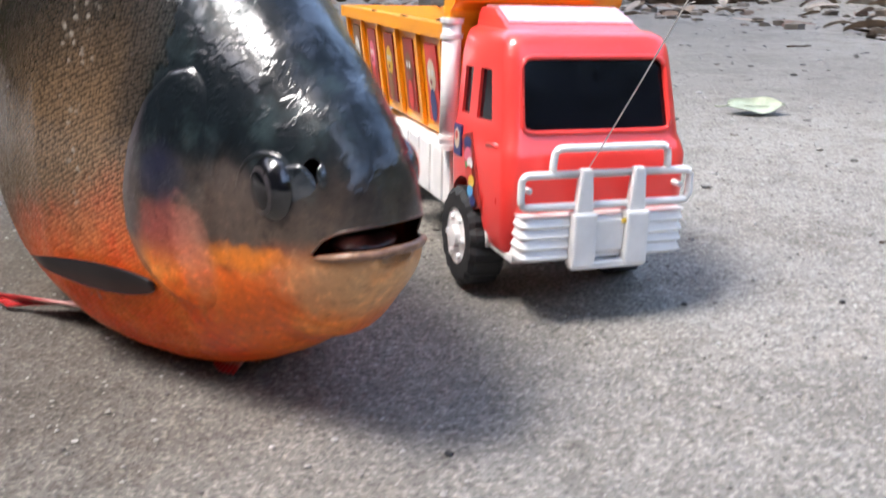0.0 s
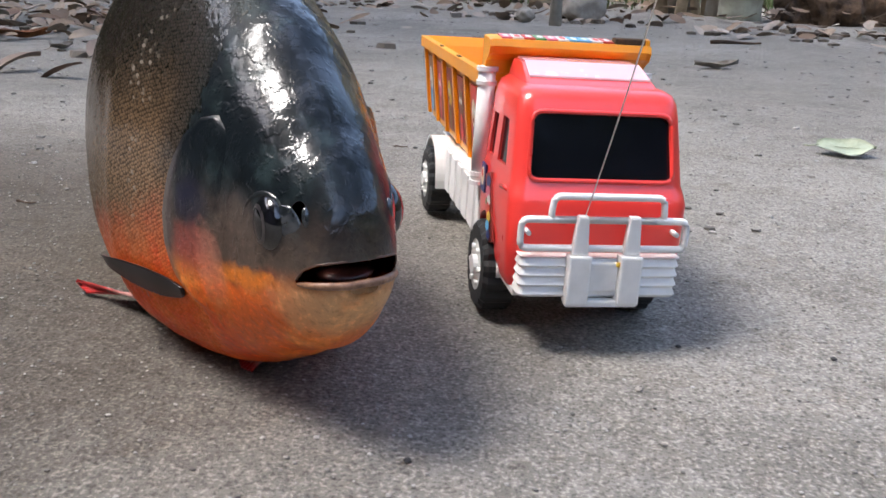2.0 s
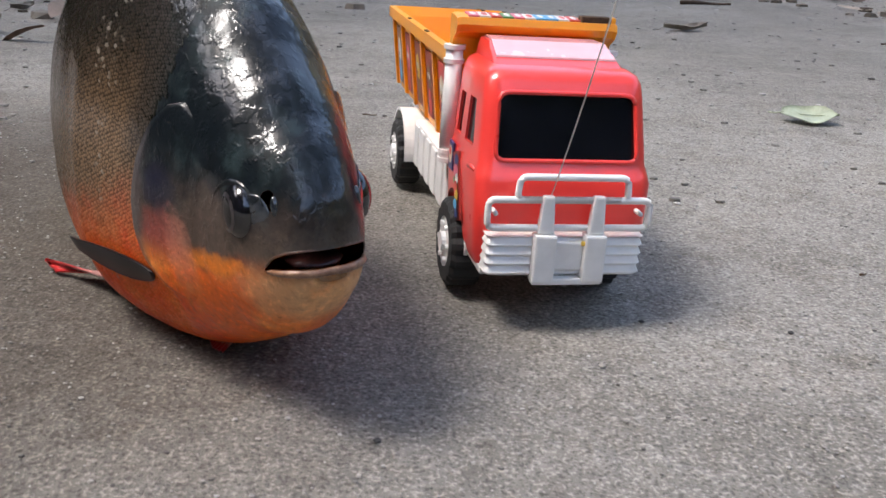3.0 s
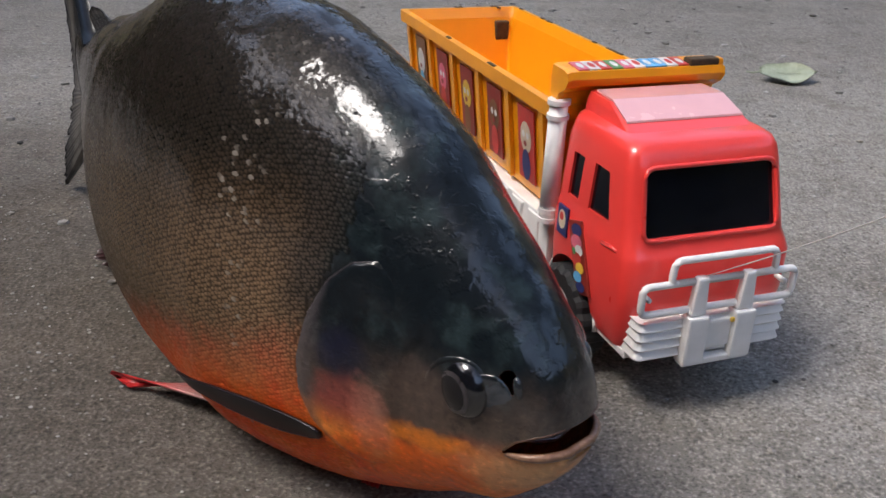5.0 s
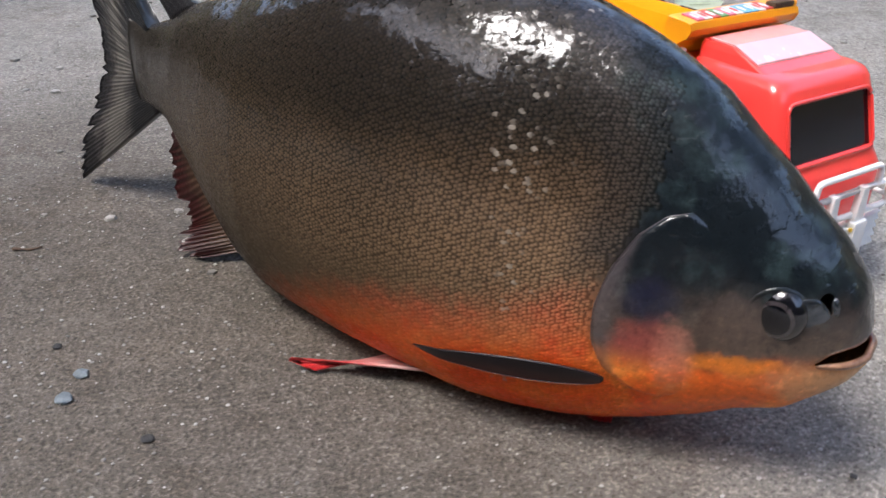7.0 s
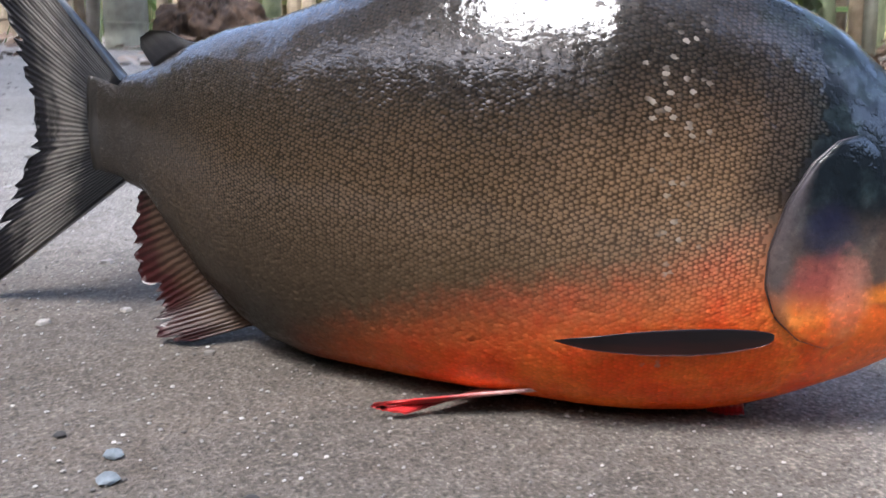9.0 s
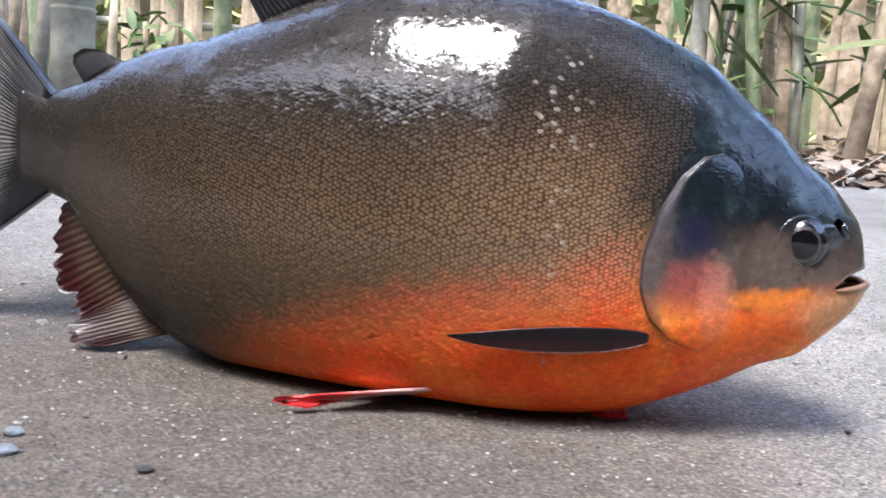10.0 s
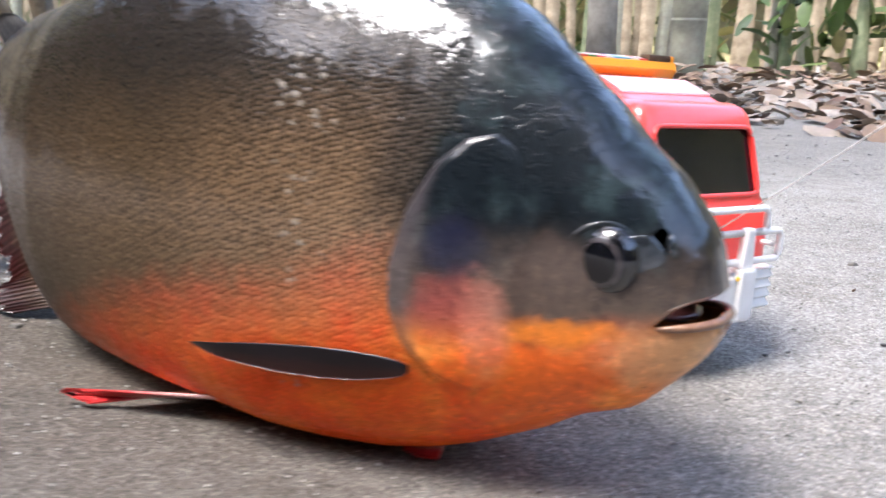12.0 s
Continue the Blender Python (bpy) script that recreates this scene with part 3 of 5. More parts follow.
def build_fish(at):
    fish = new("fish")
    # body
    ss = np.concatenate([np.linspace(-0.011, 0.03, 42), np.linspace(0.032, 0.392, 108)])
    ph = np.linspace(0, math.tau, 81)[:-1]
    verts = np.concatenate([body_at(np.full(80, s), ph) for s in ss])
    faces = []
    for i in range(len(ss) - 1):
        for k in range(80):
            faces.append((i * 80 + k, i * 80 + (k + 1) % 80, (i + 1) * 80 + (k + 1) % 80, (i + 1) * 80 + k))
    faces += [tuple(range(80)), tuple(range((len(ss) - 1) * 80, len(ss) * 80))[::-1]]
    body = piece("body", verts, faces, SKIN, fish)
    body.data.materials.append(MOUTH)
    # the mouth, cut out as a wedge
    wedge = [(-0.020, 0.0758), (-0.0060, 0.0746), (0.0000, 0.0722), (0.0046, 0.0668), (0.0038, 0.0657), (-0.0010, 0.0664), (-0.0080, 0.0676), (-0.020, 0.0682)]
    bm = bmesh.new()
    loops = [[bm.verts.new((x, y, z)) for x, z in wedge] for y in (-0.03, 0.03)]
    bm.faces.new(loops[0]), bm.faces.new(loops[1][::-1])
    for k in range(8):
        bm.faces.new((loops[0][k], loops[1][k], loops[1][(k + 1) % 8], loops[0][(k + 1) % 8]))
    cutters = [part("cutter", bm, MOUTH)]
    for sgn in (1, -1):
        bm = bmesh.new()
        bmesh.ops.create_uvsphere(bm, u_segments=24, v_segments=14, radius=1.0)
        for v in bm.verts:
            v.co = Vector((0.0055 + v.co.x * 0.0030, sgn * (float(side_y(0.0055, 0.0895)) + 0.0002 + v.co.y * 0.0042), 0.0895 + v.co.z * 0.0044))
        cutters.append(part("cutter", bm, PIT))
    cut_away(body, cutters, "TRANSFER")
    body.data.polygons.foreach_set("use_smooth", [True] * len(body.data.polygons))
    # scales in staggered rows on both flanks
    shape = np.array([(-0.55, -0.40, 0.0), (-0.55, 0.40, 0.0), (0.10, 0.52, 0.45), (0.48, 0.30, 0.9), (0.62, 0.0, 1.0), (0.48, -0.30, 0.9), (0.10, -0.52, 0.45), (0.0, 0.0, 0.9)])
    tri = [(0, 7, 1), (1, 7, 2), (2, 7, 3), (3, 7, 4), (4, 7, 5), (5, 7, 6), (6, 7, 0)]
    sv, sf, su, sn_ = [], [], [], []
    rnd = random.Random(11)
    phi = np.linspace(0, math.pi, 600)
    s, col = 0.060, 0
    while s < 0.385:
        ring = body_at(np.full(600, s), phi)
        arc = np.concatenate([[0], np.cumsum(np.linalg.norm(np.diff(ring, axis=0), axis=1))])
        rows = 126
        size_v = arc[-1] / rows
        ds = 0.0019 * (0.45 + 0.55 * min(1.0, arc[-1] / 0.25))
        for r in range(2, rows - 2):
            f = np.interp((r + 0.5 * (col % 2) + rnd.uniform(-0.2, 0.2)) / rows * arc[-1], arc, phi)
            for sgn in (1, -1):
                p0 = body_at(np.array(s), np.array(f * sgn))
                z = float(p0[2])
                if s < float(HEAD_EDGE(z)) + 0.001 + 0.004 * noise.noise(Vector((s * 150, z * 150, sgn))) + (0.003 * rnd.random()) or z < 0.004:
                    continue
                tu = body_at(np.array(s + 0.002), np.array(f * sgn)) - p0
                tv = body_at(np.array(s), np.array((f + 0.01) * sgn)) - p0
                tu, tv = tu / np.linalg.norm(tu), tv / np.linalg.norm(tv)
                nn = np.cross(tu, tv)
                nn /= np.linalg.norm(nn)
                if nn[1] * sgn < 0 and abs(p0[1]) > 0.004:
                    nn = -nn
                elif abs(p0[1]) <= 0.004 and nn[2] * (1 if f < 1.5 else -1) < 0:
                    nn = -nn
                sn_ += [nn] * 8
                su += [(a[1] + 0.5, a[0] + 0.5) for a in shape]
                lift = 0.00055 * rnd.uniform(0.7, 1.35) * (ds / 0.0025)
                q = p0 - 0.00008 * nn
                b = len(sv)
                k = rnd.uniform(0.9, 1.18)
                q = q + tu * (rnd.uniform(-0.22, 0.22) * ds)
                lift *= 0.35 + 0.65 * min(1.0, max(0.0, (z - 0.012) / 0.045))
                lift *= 1.0 - 0.6 * min(1.0, max(0.0, (z - 0.125) / 0.03))
                rx, ry = rnd.gauss(0, 0.00009), rnd.gauss(0, 0.00013)
                sv += [q + tu * (a[0] * ds * 1.45 * k) + tv * (a[1] * size_v * 1.12 * k) + nn * (a[2] * lift + a[0] * rx + a[1] * ry) for a in shape]
                sf += [tuple(b + i for i in t) for t in (tri if np.dot(np.cross(tu, tv), nn) < 0 else [t[::-1] for t in tri])]
        s += ds
        col += 1
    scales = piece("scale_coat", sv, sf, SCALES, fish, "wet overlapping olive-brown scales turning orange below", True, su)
    film = scales.data.attributes.new("film", "FLOAT_VECTOR", "POINT")
    film.data.foreach_set("vector", np.array(sn_, float).ravel())
    tagged(scales, kind="stuff")
    # tongue lying low in the mouth
    bm = bmesh.new()
    bmesh.ops.create_uvsphere(bm, u_segments=24, v_segments=12, radius=1.0)
    for v in bm.verts:
        q = 1 + 0.12 * noise.noise(v.co * 3)
        v.co = Vector((0.0065 + v.co.x * 0.0095 * q, v.co.y * 0.0105 * q, 0.0668 + v.co.z * 0.0022 * q))
    part("tongue", bm, MOUTH, fish, "dull pink tongue in the open mouth", True)
    # lips along the cut
    for name, zs, label in (("upper_lip", (0.0752, 0.0742, 0.0715, 0.0672), "dark orange upper lip"), ("lower_lip", (0.0674, 0.0670, 0.0662, 0.0657), "thick pinkish lower lip")):
        xs = (-0.0086, -0.0046, 0.0006, 0.0045) if name == "upper_lip" else (-0.0106, -0.0060, -0.0005, 0.0040)
        half = [(x, float(side_y(x, z)) * 0.985, z) for x, z in zip(np.interp(np.linspace(0, 3, 12), range(4), xs), np.interp(np.linspace(0, 3, 12), range(4), zs))]
        line_ = [(x, -y, z) for x, y, z in half[::-1]] + half
        thick = [0.00045 if name == "upper_lip" else 0.0005 + 0.0010 * math.sin(math.pi * k / (len(line_) - 1)) ** 0.7 for k in range(len(line_))]
        tube(line_, thick, LIP if name == "upper_lip" else JAW, name, fish, label, 8)
    # gill covers, eyes, nostrils, fins on both sides
    rim_pts = [(0.053, 0.116), (0.062, 0.1135), (0.070, 0.106), (0.077, 0.092), (0.081, 0.076), (0.081, 0.063), (0.077, 0.052), (0.068, 0.043), (0.054, 0.038)]
    rim = path_fn([(a, b, 0) for a, b in rim_pts])
    for sgn in (1, -1):
        gv, gf = [], []
        rows, cols = 34, 14
        for i in range(rows + 1):
            e = rim(i / rows)
            front = (0.040 - 0.010 * math.sin(math.pi * i / rows), 0.108 - 0.064 * i / rows)
            for j in range(cols + 3):
                t = min(j, cols) / cols
                s_, z_ = front[0] + (e[0] - front[0]) * t, front[1] + (e[1] - front[1]) * t
                ends = math.sin(math.pi * i / rows) ** 0.35
                off = (-0.0016 + 0.0052 * t ** 0.8) * ends - 0.0006 * math.exp(-((t - 0.30) / 0.05) ** 2) - 0.0016 * (1 - ends)
                if j == cols + 1:
                    s_ += 0.0009; off *= 0.55
                if j == cols + 2:
                    s_ += 0.0007; off = -0.0014
                gv.append((s_, sgn * (float(side_y(s_, z_)) + off), z_))
        n = cols + 3
        for i in range(rows):
            for j in range(n - 1):
                f = (i * n + j, i * n + j + 1, (i + 1) * n + j + 1, (i + 1) * n + j)
                gf.append(f if sgn > 0 else f[::-1])
        piece("gill_cover", gv, gf, GILL, fish, "smooth slate-blue gill cover with a pink lower half")
        edge = [(rim(v)[0] + 0.0006, sgn * (float(side_y(rim(v)[0], rim(v)[1])) + 0.0018 * math.sin(math.pi * v) ** 0.35 - 0.0003), rim(v)[1]) for v in np.linspace(0.03, 0.97, 40)]
        tube(edge, [0.0010 * math.sin(math.pi * (0.05 + 0.9 * v)) for v in np.linspace(0, 1, 40)], MEMBRANE, "gill_membrane", fish, "grey soft edge of the gill cover", 8)
        # eye: a bulging ball with rings of iris and pupil following its curve
        es, ez = 0.0205, 0.0835
        ey = float(side_y(es, ez)) - 0.0040
        def ball(u, w, grow=0.0):
            """A point of the eyeball: u from its outer pole in degrees, w round it."""
            a, r = radians(u), 0.0104 + grow
            return (es + r * math.sin(a) * math.cos(w) - 0.0004, sgn * (ey + (0.0060 + grow) * math.cos(a)), ez + r * math.sin(a) * math.sin(w))
        def cap(name, u0, u1, grow, mat, parent, label):
            us = np.linspace(u0, u1, 12)
            vs = [ball(u, w, grow) for u in us for w in np.linspace(0, math.tau, 41)[:-1]]
            fs = [(a * 40 + k, a * 40 + (k + 1) % 40, (a + 1) * 40 + (k + 1) % 40, (a + 1) * 40 + k) for a in range(11) for k in range(40)]
            return piece(name, vs, fs if sgn > 0 else [f[::-1] for f in fs], mat, parent, label)
        eye = cap("eye", 0.01, 150, 0.0, EYE, fish, "glossy black bulging eye with a dark brown iris")
        cap("iris", 33, 42, 0.00008, IRIS, eye, "dark brown iris ring with a grey gleam")
        cap("pupil", 0.01, 33, 0.00008, PIT, eye, "")
        lid = [(es + 0.0102 * math.cos(a), sgn * (float(side_y(es + 0.0102 * math.cos(a), ez + 0.0101 * math.sin(a))) - 0.0008), ez + 0.0101 * math.sin(a)) for a in np.linspace(0, math.tau, 41)[:-1]]
        tube(lid, [0.0009 + 0.0003 * math.sin(a) for a in np.linspace(0, math.tau, 41)[:-1]], SKIN, "eyelid", eye, "dark skin fold round the eye", 10, True)
        # clear swollen skin between the eye and the nostril
        bm = bmesh.new()
        bmesh.ops.create_uvsphere(bm, u_segments=28, v_segments=16, radius=1.0)
        for v in bm.verts:
            q = 1 + 0.08 * noise.noise(v.co * 2 + Vector((0, 4, 0)))
            v.co = Vector((0.0105 + v.co.x * 0.0072 * q, sgn * (float(side_y(0.0105 + v.co.x * 0.0066, 0.0845)) - 0.0012 + v.co.y * 0.0017 * q), 0.0838 + v.co.z * 0.0078 * q))
        part("eye_pad", bm, FLAP, fish, "swollen grey-blue wet skin before the eye", True)
        # nostril flap
        bm = bmesh.new()
        bmesh.ops.create_uvsphere(bm, u_segments=16, v_segments=8, radius=1.0)
        for v in bm.verts:
            v.co = Vector((0.0026 + v.co.x * 0.0016 + v.co.z * 0.0009, sgn * (float(side_y(0.0026, 0.0885)) - 0.0006 + v.co.y * 0.0016), 0.0885 + v.co.z * 0.0036))
        part("nostril_flap", bm, FLAP, fish, "wet slate-grey flap at the nostril", True)
        # pectoral fin, folded along the flank
        def fin_edge(v, up, g=sgn):
            a = 0.077 + 0.076 * v
            mid_ = 0.0440 - 0.0045 * v
            belly = 0.0058 * math.sin(math.pi * min(1.0, v ** 0.8)) ** 0.75 + 0.0016 * (1 - v)
            b = mid_ + (0.62 if up else -1.0) * belly
            return (a, g * (float(side_y(a, b)) + 0.0014 + 0.0034 * v), b)
        fin_mesh("pectoral_fin", lambda v: fin_edge(v, True), lambda v: fin_edge(v, False), PECTORAL, fish, "dark violet-grey pectoral fin folded back", 26, 10, 0.0016, 0.00006, 0.03, 4, (0, 1, 0.35 * sgn))
        # pelvic fin, lying out on the ground
        base = path_fn([(a, sgn * (float(side_y(a, b)) - 0.002), b) for a, b in ((0.158, 0.0120), (0.168, 0.0075), (0.184, 0.0040))])
        end = path_fn([(0.2215, sgn * 0.0655, 0.0060), (0.2225, sgn * 0.0665, 0.0050), (0.2195, sgn * 0.0655, 0.0036), (0.209, sgn * 0.0630, 0.0026)])
        fin_mesh("pelvic_fin", base, end, PELVIC, fish, "red and white pelvic fin spread on the ground", 7, 8, 0.0016, 0.0002, 0.03, 5, (0, 0, 1))
    root = path_fn([(0.083, 0.008, 0.0055), (0.090, 0.010, 0.0035), (0.097, 0.012, 0.0022)])
    end = path_fn([(0.082, 0.0135, 0.0014), (0.089, 0.0160, 0.0012), (0.096, 0.0150, 0.0012)])
    fin_mesh("throat_fin", root, end, PELVIC, fish, "small red fin tip pressed under the throat", 6, 5, 0.0016, 0.0002, 0.08, 12, (0, 0, 1))
    # median fins
    root = lambda v: (0.372 + 0.006 * math.sin(math.pi * v), 0.0, 0.0735 + 0.046 * v)
    tail_end = path_fn([(0.474, -0.004, 0.001), (0.472, -0.006, 0.022), (0.456, -0.008, 0.050), (0.440, -0.009, 0.075), (0.433, -0.010, 0.100), (0.444, -0.014, 0.125),
                        (0.457, -0.020, 0.155), (0.470, -0.025, 0.185), (0.474, -0.028, 0.208)])
    fin_mesh("tail_fin", root, tail_end, TAIL, fish, "blackish forked tail fin with a ragged edge", 34, 14, 0.009, 0.0005, 0.2, 7)
    root = lambda v: (0.168 + 0.094 * v, 0.0, float(TOP(0.168 + 0.094 * v)) - 0.001)
    end = path_fn([(0.196, 0.002, 0.222), (0.222, 0.003, 0.222), (0.248, 0.004, 0.206), (0.266, 0.004, 0.192), (0.274, 0.003, 0.178)])
    fin_mesh("dorsal_fin", root, end, DORSAL, fish, "blackish dorsal fin with pale rays", 18, 8, 0.003, 0.0005, 0.05, 8)
    root = lambda v: (0.331 + 0.024 * v, 0.0, float(TOP(0.331 + 0.024 * v)) - 0.001)
    end = path_fn([(0.338, 0.001, 0.1385), (0.346, 0.001, 0.1425), (0.355, 0.002, 0.1428), (0.361, 0.002, 0.1395), (0.361, 0.002, 0.1345)])
    fin_mesh("adipose_fin", root, end, DORSAL, fish, "small dark adipose fin", 6, 5, 0.003, 0.0002, 0.02, 9)
    root = lambda v: (0.300 + 0.062 * v, 0.004 * (1 - v), max(0.003, float(LOW(0.300 + 0.062 * v)) + 0.0015))
    end = path_fn([(0.330, 0.026, 0.0015), (0.345, 0.030, 0.0030), (0.352, 0.022, 0.0090), (0.353, 0.012, 0.0100), (0.362, 0.008, 0.0180), (0.373, 0.004, 0.0330), (0.372, 0.002, 0.050), (0.368, 0.0, 0.066)])
    fin_mesh("anal_fin", root, end, ANAL, fish, "ragged dark red anal fin folded on the ground", 22, 9, 0.003, 0.0010, 0.32, 10)
    for ob in fish.children_recursive:
        co = np.empty(len(ob.data.vertices) * 3)
        ob.data.vertices.foreach_get("co", co)
        co = co.reshape(-1, 3)
        co[:, 1] += BEND(co[:, 0])
        co[:, 0] += 0.0055 * np.clip((0.070 - co[:, 0]) / 0.078, 0.0, 1.1)
        ob.data.vertices.foreach_set("co", co.ravel())
        ob.data.update()
    fish.matrix_basis = at
    return tagged(fish, "large wet dark fish with orange belly upright on packed earth", "fish")


build_fish(pose(0.068, 0.299, 0.0, 0, 0, 131.04))


# ---- the toy truck: x to its left in the drive direction seen from the front, y to its back ----
def loft(levels, name, mat, parent, label="", smooth=True):
    """Closed loops of equal length stacked into one skin with caps."""
    n = len(levels[0])
    verts = [p for l in levels for p in l]
    faces = [(i * n + k, i * n + (k + 1) % n, (i + 1) * n + (k + 1) % n, (i + 1) * n + k) for i in range(len(levels) - 1) for k in range(n)]
    faces += [tuple(range(n))[::-1], tuple(range((len(levels) - 1) * n, len(levels) * n))]
    return piece(name, verts, faces, mat, parent, label, smooth)


def rect(hw, y0, y1, z, r):
    return rounded([(-hw, y0, z), (hw, y0, z), (hw, y1, z), (-hw, y1, z)], r, 6)


def wheel(parent, x, y, side):
    """One wheel with tread blocks, rim and hub."""
    r, w = 0.0235, 0.017
    verts, faces = [], []
    seg = 48
    prof = [(-w / 2, 0.013), (-w / 2, r - 0.003), (-w / 2 + 0.002, r - 0.0006), (w / 2 - 0.002, r - 0.0006), (w / 2, r - 0.003), (w / 2, 0.013)]
    for k in range(seg):
        a = k * math.tau / seg
        groove = 0.0014 if k % 3 == 0 else 0.0
        for i, (px, pr) in enumerate(prof):
            q = pr - (groove if pr > 0.02 else 0.0)
            verts.append((x + px, y + q * math.cos(a), r + q * math.sin(a)))
    n = len(prof)
    for k in range(seg):
        for i in range(n - 1):
            faces.append((k * n + i, k * n + i + 1, ((k + 1) % seg) * n + i + 1, ((k + 1) % seg) * n + i))
    tyre = piece("wheel", verts, faces, TYRE, parent, "black ribbed tyre with a white rim", False)
    bm = bmesh.new()
    m = Matrix.Translation((x + side * 0.001, y, r)) @ Matrix.Rotation(radians(90), 4, "Y")
    bmesh.ops.create_cone(bm, segments=32, radius1=0.0145, radius2=0.0145, depth=w - 0.003, cap_ends=True, matrix=m)
    bmesh.ops.create_cone(bm, segments=16, radius1=0.005, radius2=0.004, depth=w + 0.002, cap_ends=True, matrix=m)
    for k in range(6):
        a = k * math.tau / 6
        bmesh.ops.create_cone(bm, segments=8, radius1=0.0014, radius2=0.0014, depth=w + 0.0006, cap_ends=True,
                              matrix=Matrix.Translation((0, 0.0095 * math.cos(a), 0.0095 * math.sin(a))) @ m)
    part("rim", bm, WHITE, tyre, "white plastic rim")
    return tyre


def sticker(parent, name, origin, ux, uz, w, h, ground, blobs, label):
    """A printed label: a coloured sheet with plain shapes, u across and v up."""
    o, a, b = Vector(origin), Vector(ux).normalized(), Vector(uz).normalized()
    n = a.cross(b).normalized()
    if n.x > 0 and abs(n.x) > abs(n.z):
        n = -n
    if n.z < 0 and abs(n.z) > abs(n.x):
        n = -n
    q = [o - n * 0.0004 + a * i + b * j for i, j in ((0, 0), (w, 0), (w, h), (0, h))]
    q2 = [p + n * 0.0009 for p in q]
    sheet = piece(name, q + q2, [(0, 1, 2, 3), (7, 6, 5, 4), (0, 4, 5, 1), (1, 5, 6, 2), (2, 6, 7, 3), (3, 7, 4, 0)], ground, parent, label, False)
    for k, (u, v, ru, rv, mat) in enumerate(blobs):
        c = o + n * (0.0006 + 0.0001 * (k + 1)) + a * (u * w) + b * (v * h)
        ring = [c + a * (ru * w * math.cos(t)) + b * (rv * h * math.sin(t)) for t in np.linspace(0, math.tau, 15)[:-1]]
        piece("print", ring, [tuple(range(14))], mat, sheet, "", False)
    return sheet


INK = {k: plain("ink_" + k, c, 0.4, 0.12, 200) for k, c in dict(maroon=(0.30, 0.03, 0.02), cream=(0.75, 0.62, 0.45), navy=(0.03, 0.04, 0.16), pink=(0.75, 0.16, 0.24),
                                                               green=(0.10, 0.30, 0.10), brown=(0.22, 0.09, 0.03), sky=(0.12, 0.42, 0.72), yellow=(0.85, 0.55, 0.06), red=(0.62, 0.05, 0.04), white=(0.8, 0.78, 0.75)).items()}


